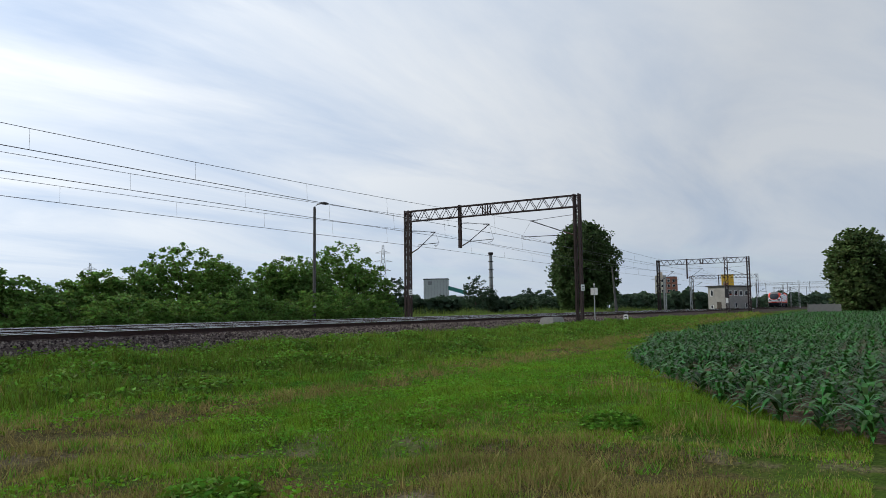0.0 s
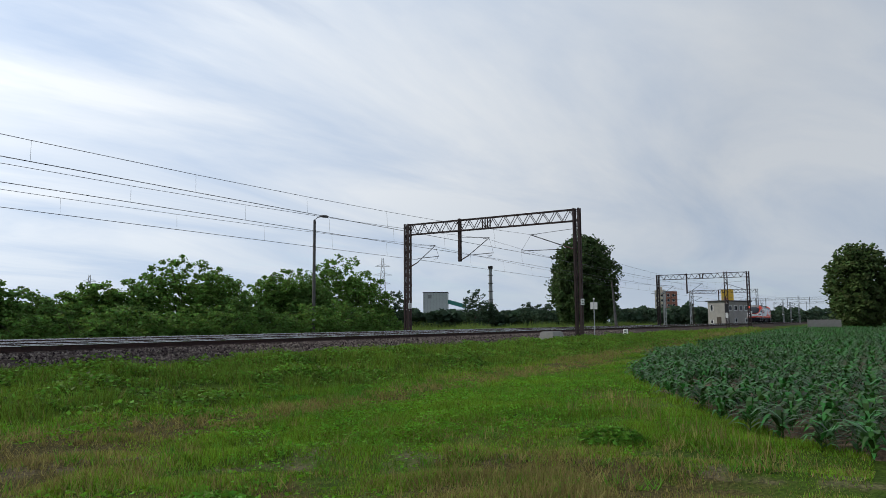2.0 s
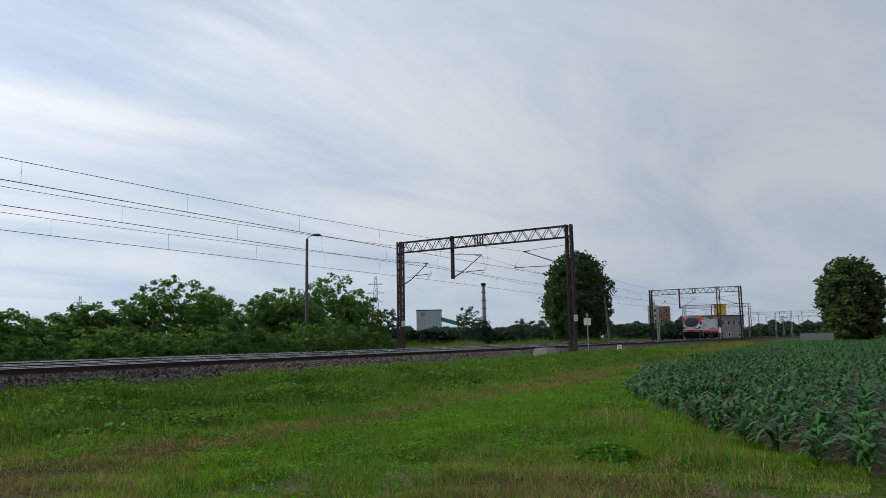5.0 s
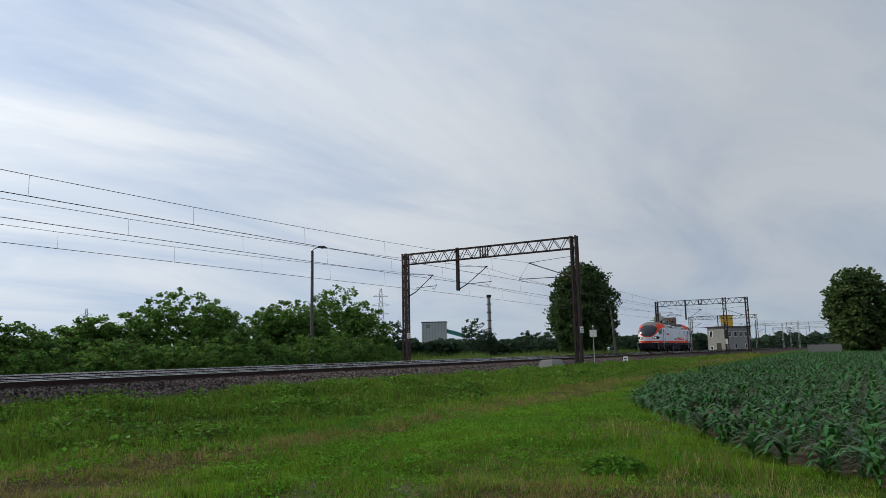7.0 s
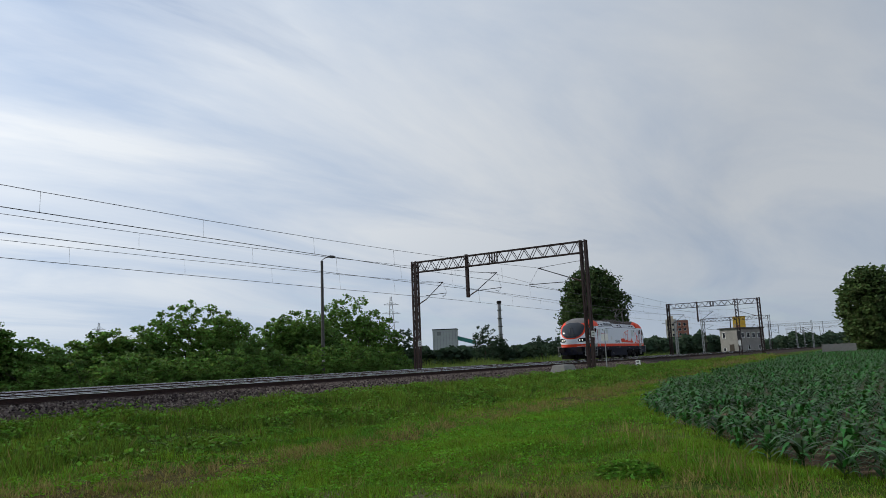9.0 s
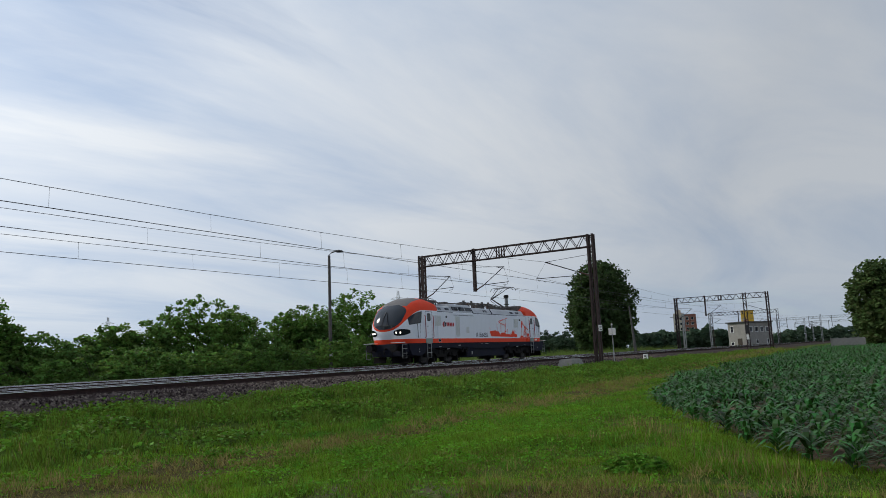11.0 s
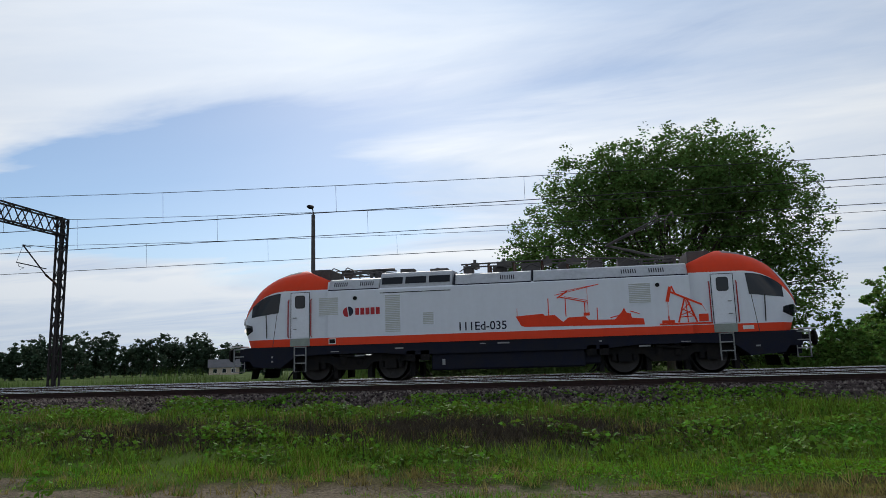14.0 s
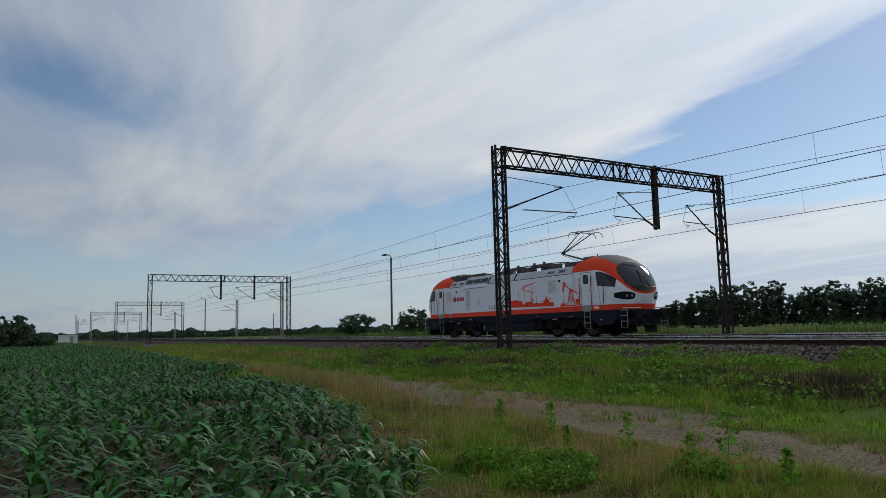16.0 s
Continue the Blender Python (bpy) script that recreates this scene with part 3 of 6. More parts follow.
# ---- the locomotive ----
def livery():
    """White sides, an orange sill stripe, orange cab arches and a grey cab crown, all paint on the shell."""
    m = bpy.data.materials.new("white and orange livery paint")
    m.use_nodes = True
    nt = m.node_tree
    N, L = nt.nodes.new, nt.links.new
    bs = nt.nodes["Principled BSDF"]
    bs.inputs["Roughness"].default_value, bs.inputs["Coat Weight"].default_value = 0.55, 0.0
    bs.inputs["Specular IOR Level"].default_value = 0.14
    tc, sp = N("ShaderNodeTexCoord"), N("ShaderNodeSeparateXYZ")
    L(tc.outputs["Object"], sp.inputs[0])

    def op(kind, a, b=None, c=None):
        n = N("ShaderNodeMath")
        n.operation = kind
        for i, v in enumerate((a, b, c)):
            if v is None:
                continue
            if isinstance(v, (int, float)):
                n.inputs[i].default_value = v
            else:
                L(v, n.inputs[i])
        return n.outputs[0]

    u, w, z = op("ABSOLUTE", sp.outputs[0]), op("ABSOLUTE", sp.outputs[1]), sp.outputs[2]
    drop = op("MULTIPLY", op("POWER", op("MAXIMUM", op("SUBTRACT", u, 7.6), 0.0), 2.4), 0.222)
    arch = op("SUBTRACT", 3.27, drop)
    cab = op("MULTIPLY", op("GREATER_THAN", z, arch), op("GREATER_THAN", u, 6.15))
    stripe = op("MULTIPLY", op("LESS_THAN", z, 1.565), op("GREATER_THAN", z, 1.2))
    orange = op("MAXIMUM", cab, stripe)
    piping = op("MULTIPLY", op("LESS_THAN", op("ABSOLUTE", op("SUBTRACT", z, op("SUBTRACT", arch, 0.03))), 0.016), op("GREATER_THAN", u, 7.5))
    crown = op("MULTIPLY", op("MULTIPLY", op("GREATER_THAN", z, 3.52), op("LESS_THAN", w, 0.98)), op("GREATER_THAN", u, 7.35))
    seams = op("LESS_THAN", op("ABSOLUTE", op("SUBTRACT", u, op("ADD", 8.02, op("MULTIPLY", op("SUBTRACT", z, 2.5), -0.13)))), 0.011)
    seams = op("MULTIPLY", seams, op("LESS_THAN", z, 2.52))
    noise1, noise2 = N("ShaderNodeTexNoise"), N("ShaderNodeTexNoise")
    streak = N("ShaderNodeMapping")
    streak.inputs["Scale"].default_value = (3.0, 3.0, 0.35)
    L(tc.outputs["Object"], streak.inputs[0])
    L(streak.outputs[0], noise1.inputs["Vector"])
    L(tc.outputs["Object"], noise2.inputs["Vector"])
    noise1.inputs["Scale"].default_value, noise2.inputs["Scale"].default_value = 1.6, 7
    noise1.inputs["Detail"].default_value = 6

    def blend(f, a, b):
        n = N("ShaderNodeMix")
        n.data_type = "RGBA"
        if isinstance(f, (int, float)):
            n.inputs["Factor"].default_value = f
        else:
            L(f, n.inputs["Factor"])
        for i, c in ((6, a), (7, b)):
            if isinstance(c, tuple):
                n.inputs[i].default_value = (*c, 1)
            else:
                L(c, n.inputs[i])
        return n.outputs[2]

    white = blend(op("MULTIPLY", noise1.outputs[0], 0.5), (0.79, 0.82, 0.88), (0.65, 0.67, 0.72))
    red = blend(noise1.outputs[0], (0.86, 0.062, 0.014), (0.74, 0.048, 0.012))
    grey = blend(noise1.outputs[0], (0.19, 0.18, 0.175), (0.12, 0.115, 0.11))
    col = blend(orange, white, red)
    col = blend(piping, col, (0.82, 0.82, 0.82))
    col = blend(crown, col, grey)
    col = blend(seams, col, (0.05, 0.05, 0.055))
    grime = op("MULTIPLY", noise2.outputs[0], 0.10)
    L(blend(grime, col, (0.28, 0.25, 0.22)), bs.inputs["Base Color"])
    return m


M.update({
    "livery": livery(),
    "navy": mat("dark navy underframe paint", (0.011, 0.014, 0.030), (0.020, 0.020, 0.024), 2.5, 0.75, spec=0.12),
    "bogie": mat("sooty bogie steel", (0.010, 0.011, 0.014), (0.024, 0.021, 0.018), 3, 0.85, bump=0.003, spec=0.1),
    "wheel": mat("worn wheel steel", (0.05, 0.047, 0.046), (0.025, 0.022, 0.02), 5, 0.55, 0.4),
    "tread": mat("bright wheel rim", (0.34, 0.32, 0.30), (0.2, 0.18, 0.165), 6, 0.45, 0.7),
    "roof_grey": mat("light grey roof paint", (0.50, 0.52, 0.55), (0.36, 0.37, 0.39), 1.6, 0.5, fine=9),
    "roof_gear": mat("grimy roof equipment", (0.06, 0.058, 0.06), (0.10, 0.085, 0.075), 6, 0.6),
    "glass_dark": glass("dark cab glass", (0.012, 0.015, 0.02)),
    "windscreen": glass("grey reflecting windscreen", (0.035, 0.040, 0.047), 0.08),
    "ladder": mat("pale grey steps", (0.30, 0.31, 0.31), (0.2, 0.2, 0.2), 5, 0.5),
    "orange": mat("orange decal film", (0.84, 0.055, 0.013), (0.72, 0.045, 0.012), 3, 0.5, spec=0.2),
    "navy_film": mat("navy decal film", (0.008, 0.010, 0.035), None, 3, 0.45),
    "red_film": mat("crimson decal film", (0.5, 0.012, 0.02), None, 3, 0.45),
    "grille": mat("grey ventilation slats", (0.66, 0.67, 0.65), (0.54, 0.55, 0.52), 4, 0.5),
    "door_white": mat("white door paint", (0.79, 0.82, 0.88), (0.69, 0.71, 0.76), 2, 0.42, coat=0.2),
    "rail_red": mat("dark red handrail paint", (0.40, 0.025, 0.028), None, 5, 0.45),
    "kick": mat("grey-green sill plate", (0.30, 0.33, 0.29), None, 5, 0.5),
    "headlamp": lamp_glow("lit headlamp", (1.0, 0.93, 0.82), 1.2),
})

NOSE_Z = [1.30, 1.60, 1.95, 2.20, 2.45, 2.70, 3.00, 3.30, 3.55, 3.75, 3.95, 4.08]
NOSE_X = [9.42, 9.52, 9.64, 9.66, 9.61, 9.52, 9.35, 9.12, 8.86, 8.58, 8.18, 7.70]
WIDE_Z = [1.30, 3.18, 3.32, 3.50, 3.68, 3.84, 3.98, 4.08]
WIDE_Y = [1.50, 1.50, 1.49, 1.44, 1.35, 1.20, 0.96, 0.60]


def nose(z):
    a, b = float(np.interp(z, NOSE_Z, NOSE_X)), float(np.interp(z, WIDE_Z, WIDE_Y))
    back = 6.15 + max(0.0, z - 3.60) * 2.2
    return a, b, min(1.30, a - back - 0.05), back


def nose_u(y, z):
    """How far out the cab's shell lies at the side distance y and the height z."""
    a, b, c, _ = nose(z)
    return a - c + c * max(0.0, 1 - min(1, abs(y) / b) ** 2.3) ** (1 / 2.6)


def nose_y(u, z):
    a, b, c, _ = nose(z)
    return b * max(0.0, 1 - (max(0.0, u - (a - c)) / c) ** 2.6) ** (1 / 2.3)


def cab_shell():
    bm = bmesh.new()
    rows = []
    for z in np.concatenate([np.linspace(1.30, 3.1, 14), np.linspace(3.18, 4.08, 18)]):
        a, b, c, back = nose(z)
        side = [(u, nose_y(u, z)) for u in np.linspace(back, a - c, 6)]
        side += [(a - c + c * math.sin(t) ** (2 / 2.6), None) for t in np.linspace(0.12, math.pi / 2, 16)]
        loop = [(u, nose_y(u, z) if y is None else y) for u, y in side]
        loop[-1] = (a, 0.0)
        full = [(u, -y) for u, y in loop] + [(u, y) for u, y in loop[-2::-1]]
        rows.append([bm.verts.new((-u, y, z)) for u, y in full])
    for p, q in zip(rows, rows[1:]):
        for k in range(len(p) - 1):
            bm.faces.new((p[k], q[k], q[k + 1], p[k + 1]))
    bm.faces.new(rows[-1])
    for p, q in zip(rows, rows[1:]):
        bm.faces.new((p[0], p[-1], q[-1], q[0]))
    bmesh.ops.recalc_face_normals(bm, faces=bm.faces[:])
    return bm


def skin(fn, nu, nv):
    """A sheet of nu by nv cells through fn(s, t), s and t from 0 to 1."""
    bm = bmesh.new()
    g = [[bm.verts.new(fn(i / nu, j / nv)) for j in range(nv + 1)] for i in range(nu + 1)]
    for i in range(nu):
        for j in range(nv):
            bm.faces.new((g[i][j], g[i + 1][j], g[i + 1][j + 1], g[i][j + 1]))
    bmesh.ops.recalc_face_normals(bm, faces=bm.faces[:])
    return bm


def flat(bm, pts, y, t=0.004):
    """A thin plate with an outline in x and z on the plane y, facing the viewer."""
    prism(bm, pts, y - t, y + t)


def disc(bm, c, r, depth, seg=28, axis="Y"):
    rot = Matrix.Rotation(math.pi / 2, 4, "X") if axis == "Y" else Matrix.Rotation(math.pi / 2, 4, "Y")
    return bmesh.ops.create_cone(bm, cap_ends=True, segments=seg, radius1=r, radius2=r, depth=depth, matrix=Matrix.Translation(c) @ rot)


WHEELSETS = []


def build_locomotive():
    lo = thing("electric_locomotive", (200, Y2, 0), "white and orange electric locomotive with its rear pantograph raised", "locomotive")

    def flip(bm, e):
        if e > 0:
            bmesh.ops.rotate(bm, verts=bm.verts[:], cent=(0, 0, 0), matrix=Matrix.Rotation(math.pi, 3, "Z"))
        return bm

    # the shell between the cabs
    bm = bmesh.new()
    half = [(1.5, 1.30), (1.5, 3.18), (1.455, 3.235)]
    prof = [(-y, z) for y, z in half] + [(y, z) for y, z in half[::-1]]
    a = [bm.verts.new((-6.15, y, z)) for y, z in prof]
    b = [bm.verts.new((6.15, y, z)) for y, z in prof]
    for k in range(len(prof)):
        bm.faces.new((a[k], a[(k + 1) % len(prof)], b[(k + 1) % len(prof)], b[k]))
    bmesh.ops.recalc_face_normals(bm, faces=bm.faces[:])
    body = part("body", bm, "livery", lo, "white side walls with an orange sill stripe")
    for x0, x1 in ((-6.14, -4.3), (-1.62, 1.02), (1.1, 6.13)):
        bm = bmesh.new()
        prof = [(-1.43, 3.24), (-1.40, 3.30), (-1.20, 3.60), (-1.0, 3.66), (0, 3.69), (1.0, 3.66), (1.20, 3.60), (1.40, 3.30), (1.43, 3.24)]
        a = [bm.verts.new((x0, y, z)) for y, z in prof]
        b = [bm.verts.new((x1, y, z)) for y, z in prof]
        for k in range(len(prof) - 1):
            bm.faces.new((a[k], b[k], b[k + 1], a[k + 1]))
        bm.faces.new(a)
        bm.faces.new(b[::-1])
        roof = part("roof_hatch", bm, "roof_grey", lo, "light grey removable roof hatch")
        bm = bmesh.new()
        for y in (-1.47, 1.47):
            box(bm, ((x0 + x1) / 2, y * 0.985, 3.225), (x1 - x0, 0.05, 0.05))
        pieces("gutter", bm, "navy", roof, "dark roof gutter")
        bm = bmesh.new()
        for cx in ((x0 + 1.15, x0 + 0.2) if x0 < -5 else ((x0 + 1.6,) if x0 < 0 else (x1 - 2.1, x1 - 1.2))):
            for k in range(7):
                box(bm, (cx + k * 0.075, -1.315, 3.44), (0.03, 0.012, 0.17), lean=Matrix.Rotation(radians(-33.7), 4, "X"))
        pieces("louvre", bm, "navy", roof, "short dark louvre slots")
    # cooler housing with three windows
    bm = bmesh.new()
    prof = [(-1.45, 3.22), (-1.22, 3.70), (-1.10, 3.80), (0, 3.86), (1.10, 3.80), (1.22, 3.70), (1.45, 3.22)]
    a = [bm.verts.new((-4.27, y, z)) for y, z in prof]
    b = [bm.verts.new((-1.70, y, z)) for y, z in prof]
    for k in range(len(prof)):
        bm.faces.new((a[k], b[k], b[(k + 1) % len(prof)], a[(k + 1) % len(prof)]))
    bm.faces.new(a)
    bm.faces.new(b[::-1])
    bmesh.ops.recalc_face_normals(bm, faces=bm.faces[:])
    cool = part("cooler_housing", bm, "roof_grey", lo, "grey roof cooler housing with three openings", bevel=0.02)
    for k in range(3):
        for s in (-1, 1):
            bm = bmesh.new()
            x = -3.83 + k * 0.84
            box(bm, (x, s * 1.335, 3.49), (0.74, 0.02, 0.27), lean=Matrix.Rotation(radians(s * 25.6), 4, "X"))
            part("cooler_grille", bm, "glass_dark", cool, "dark cooler opening")
    bm = bmesh.new()
    for x in (-1.62, 1.06):
        for s in (-1, 1):
            bar(bm, (x, s * 1.45, 3.24), (x, s * 1.2, 3.64), 0.05, 0.05)
    pieces("hatch_joint", bm, "navy", lo, "dark joints between the roof hatches")
    # cabs, one at either end
    for e in (-1, 1):
        bm = flip(cab_shell(), e)
        cab = part("cab", bm, "livery", lo, "rounded cab with an orange arch and a grey crown", smooth=True)

        def at(y, z, out=0.015):
            return (-(nose_u(y, z) + out), y * (1 + out * 0.3), z)

        def wind(s, t):
            z = 2.17 + 1.46 * t
            w = 1.22 * (1 - abs(2 * t - 0.98) ** 3.4 * 0.62) * (0.80 + 0.20 * t)
            y = (2 * s - 1) * w
            return at(y, z - 0.02 * (1 - (2 * s - 1) ** 2))

        part("windscreen", flip(skin(wind, 16, 14), e), "windscreen", cab, "large dark windscreen", smooth=True)
        bm = bmesh.new()
        for y0, y1, z1 in ((-0.32, 0.02, 3.15), (0.18, 0.12, 3.2)):
            tube(bm, [at(y0, 2.34, 0.05), at((y0 + y1) / 2, 2.75, 0.06), at(y1, z1, 0.05)], 0.018)
        pieces("wiper", flip(bm, e), "black_paint", cab, "black windscreen wipers")
        bm = bmesh.new()
        for k in range(9):
            y = -0.72 + 0.18 * k
            tube(bm, [at(y, 2.16, 0.05), at(y, 2.38, 0.06)], 0.012, 4)
        tube(bm, [at(y, 2.38, 0.06) for y in np.linspace(-0.75, 0.75, 9)], 0.014, 4)
        part("grab_bar", flip(bm, e), "black_paint", cab, "black grab bar below the windscreen")
        for s in (-1, 1):
            def side(a, t):
                u = 7.88 + 1.16 * a
                top = 3.19 - 0.07 * a - 0.36 * a ** 2.4
                low = 2.50 - 0.13 * a
                z = low + (top - low) * t
                u -= 0.07 * (1 - t) * (1 - a) * -1.2
                return (-u, s * (nose_y(u, z) + 0.012), z)

            part("side_window", flip(skin(side, 10, 6), e), "glass_dark", cab, "dark curved side window", smooth=True)

            def lamp(a, t):
                y = s * (0.62 + 0.78 * a)
                z = 1.92 + 0.06 * a + (t - 0.5) * 0.38 * math.sqrt(1 - 0.8 * (2 * a - 1) ** 2)
                return at(y, z, 0.012)

            lights = part("headlight", flip(skin(lamp, 10, 5), e), "glass_dark", cab, "dark almond-shaped headlight", smooth=True)
            for y in (0.78, 1.0):
                p = Vector(at(s * y, 1.94, 0.018))
                bm = bmesh.new()
                bmesh.ops.create_uvsphere(bm, u_segments=10, v_segments=6, radius=0.065, matrix=Matrix.Translation(p) @ Matrix.Diagonal((0.4, 1, 1, 1)))
                part("lamp", flip(bm, e), "headlamp" if e < 0 else "ladder", lights, "round lamp", smooth=True)
            # cab door with its window, rails and steps
            y = s * 1.503
            bm = bmesh.new()
            box(bm, (-7.16, y, 2.39), (0.66, 0.03, 1.58))
            door = part("cab_door", flip(bm, e), "door_white", lo, "white cab door", bevel=0.008)
            bm = bmesh.new()
            for c, sz in (((-7.505, y, 2.39), (0.018, 0.012, 1.6)), ((-6.815, y, 2.39), (0.018, 0.012, 1.6)), ((-7.16, y, 3.195), (0.7, 0.012, 0.018))):
                box(bm, c, sz)
            part("door_gap", flip(bm, e), "bogie", door, "dark gap round the door")
            bm = bmesh.new()
            corner = [(-7.16 + dx * 0.10 + 0.09 * math.cos(a), 2.86 + dz * 0.14 + 0.09 * math.sin(a)) for q, (dx, dz) in enumerate(((1, 1), (-1, 1), (-1, -1), (1, -1))) for a in (q * math.pi / 2 + k * math.pi / 8 for k in range(5))]
            prism(bm, corner, s * 1.514, s * 1.527)
            part("door_window", flip(bm, e), "glass_dark", door, "small rounded dark window")
            bm = bmesh.new()
            rod(bm, (-7.40, s * 1.55, 2.30), (-7.28, s * 1.55, 2.30), 0.018)
            rod(bm, (-7.40, s * 1.55, 1.90), (-7.28, s * 1.55, 1.90), 0.014)
            part("door_handle", flip(bm, e), "grey_steel", door)
            for x in (-7.58, -6.74):
                bm = bmesh.new()
                tube(bm, [(x, s * 1.50, 1.62), (x, s * 1.575, 1.66), (x, s * 1.575, 2.90), (x, s * 1.50, 2.95)], 0.022, 6)
                part("handrail", flip(bm, e), "rail_red", door, "dark red handrail")
            bm = bmesh.new()
            box(bm, (-7.16, s * 1.512, 1.44), (0.72, 0.03, 0.27))
            part("sill_plate", flip(bm, e), "kick", door, "grey-green plate under the door")
            for cx, z0, z1, w in ((-7.16, 0.42, 1.29, 0.42), (-9.50, 0.46, 1.28, 0.40)):
                bm = bmesh.new()
                yy = s * (1.50 if cx > -8 else 1.33)
                tube(bm, [(cx - w / 2, yy, z1), (cx - w / 2, yy, z0), (cx + w / 2, yy, z0), (cx + w / 2, yy, z1)], 0.026, 4)
                stair = part("steps", flip(bm, e), "ladder", lo, "pale grey access steps")
                bm = bmesh.new()
                for k in range(1, 4):
                    box(bm, (cx, yy, z0 + 0.02 + k * (z1 - z0 - 0.04) / 3), (w - 0.03, 0.10, 0.035))
                pieces("rung", flip(bm, e), "ladder", stair)
            bm = bmesh.new()
            tube(bm, [(-8.28 - 0.1, s * (nose_y(8.38, 1.7) + 0.05), 1.62), (-8.42, s * (nose_y(8.42, 2.2) + 0.05), 2.45)], 0.018)
            part("cab_handrail", flip(bm, e), "black_paint", cab, "black corner handrail")
            # buffers
            bm = bmesh.new()
            rod(bm, (-9.45, s * 0.875, 1.06), (-9.95, s * 0.875, 1.06), 0.11, 0.11, 14)
            rod(bm, (-9.40, s * 0.875, 1.06), (-9.62, s * 0.875, 1.06), 0.16, 0.15, 14)
            rod(bm, (-9.95, s * 0.875, 1.06), (-10.02, s * 0.875, 1.06), 0.24, 0.23, 18)
            part("buffer", flip(bm, e), "bogie", lo, "round sooty buffer")
        bm = bmesh.new()
        box(bm, (-9.25, 0, 1.06), (0.44, 2.72, 0.48))
        box(bm, (-9.44, 0, 0.72), (0.18, 2.1, 0.3))
        part("buffer_beam", flip(bm, e), "navy", lo, bevel=0.02)
        bm = bmesh.new()
        for s in (-1, 1):
            box(bm, (-9.68, s * 1.0, 1.36), (0.46, 0.72, 0.035))
        pieces("step_board", flip(bm, e), "white_paint", lo, "white-edged shunter's step board")
        bm = bmesh.new()
        rod(bm, (-9.3, 0, 1.02), (-9.7, 0, 1.0), 0.07, 0.05)
        tube(bm, [(-9.66, 0, 1.02), (-9.74, 0, 0.85), (-9.66, 0, 0.72)], 0.035)
        for y in (-0.5, -0.35, 0.35, 0.5):
            tube(bm, [(-9.4, y, 0.95), (-9.62, y, 0.8), (-9.55, y, 0.5), (-9.42, y, 0.55)], 0.025)
        pieces("coupling", flip(bm, e), "bogie", lo, "draw hook and hoses")
        bm = bmesh.new()
        for s in (-1, 1):
            v = [(-9.15, s * 0.25, 0.55), (-9.0, s * 1.3, 0.55), (-9.05, s * 1.3, 0.2), (-9.25, s * 0.25, 0.2)]
            bm.faces.new([bm.verts.new(p) for p in v])
        bmesh.ops.solidify(bm, geom=bm.faces[:], thickness=0.04)
        pieces("rail_guard", flip(bm, e), "bogie", lo, "plough plate above the rails")
        bm = bmesh.new()
        box(bm, (-6.62, 0, 3.86), (0.72, 1.6, 0.44))
        for k in range(5):
            box(bm, (-6.88 + k * 0.13, -0.81, 3.92), (0.04, 0.03, 0.2))
        rod(bm, (-6.8, 0.3, 4.0), (-6.8, 0.3, 4.22), 0.03)
        part("roof_box", flip(bm, e), "roof_gear", lo, "dark cab air-conditioner on the roof", bevel=0.02)
    # underframe
    bm = bmesh.new()
    prism(bm, [(-9.2, 1.30), (9.2, 1.30), (9.15, 0.95), (8.9, 0.62), (7.9, 0.55), (7.35, 0.95), (6.2, 1.0), (4.4, 1.0), (3.3, 0.9), (-3.3, 0.9), (-4.4, 1.0), (-6.2, 1.0), (-7.35, 0.95), (-7.9, 0.55), (-8.9, 0.62), (-9.15, 0.95)], -1.46, 1.46)
    part("underframe", bm, "navy", lo, "dark navy underframe")
    bm = bmesh.new()
    box(bm, (0.1, 0, 0.72), (5.2, 2.7, 0.76))
    box(bm, (-2.2, 0, 0.6), (0.5, 2.5, 0.5))
    box(bm, (2.9, 0, 0.62), (0.6, 2.5, 0.4))
    eq = part("equipment_box", bm, "navy", lo, "dark transformer and equipment boxes", bevel=0.05)
    bm = bmesh.new()
    for x, z, w, h in ((-2.05, 0.62, 0.1, 0.2), (0.0, 1.2, 0.4, 0.05), (-0.7, 1.2, 0.2, 0.03), (3.2, 1.15, 0.08, 0.05), (-3.6, 1.13, 0.3, 0.05), (-5.0, 0.92, 0.34, 0.05), (-5.9, 1.08, 0.3, 0.03),
                       (4.6, 0.95, 0.36, 0.05), (5.9, 1.05, 0.3, 0.03), (-8.2, 0.95, 0.06, 0.06), (-8.2, 0.8, 0.06, 0.06), (8.1, 0.85, 0.14, 0.05)):
        box(bm, (x, -1.475, z), (w, 0.02, h))
    pieces("stencil", bm, "ladder", lo, "small pale plates and stencils")
    bm = bmesh.new()
    for x in (-3.2, -2.7, 2.9, 3.3):
        box(bm, (x, -1.38, 0.86), (0.3, 0.16, 0.34))
        rod(bm, (x, -1.45, 0.86), (x, -1.5, 0.86), 0.06)
    pieces("junction_box", bm, "bogie", eq)
    # bogies and wheels
    for cx in (-5.37, 5.37):
        bm = bmesh.new()
        for s in (-1, 1):
            prism(bm, [(cx - 2.25, 0.86), (cx - 2.0, 1.02), (cx - 0.9, 1.02), (cx - 0.6, 0.9), (cx + 0.6, 0.9), (cx + 0.9, 1.02), (cx + 2.0, 1.02), (cx + 2.25, 0.86),
                       (cx + 1.9, 0.70), (cx + 0.8, 0.70), (cx + 0.5, 0.44), (cx - 0.5, 0.44), (cx - 0.8, 0.70), (cx - 1.9, 0.70)], s * 1.12 - 0.09, s * 1.12 + 0.09)
        box(bm, (cx, 0, 0.6), (1.0, 2.1, 0.3))
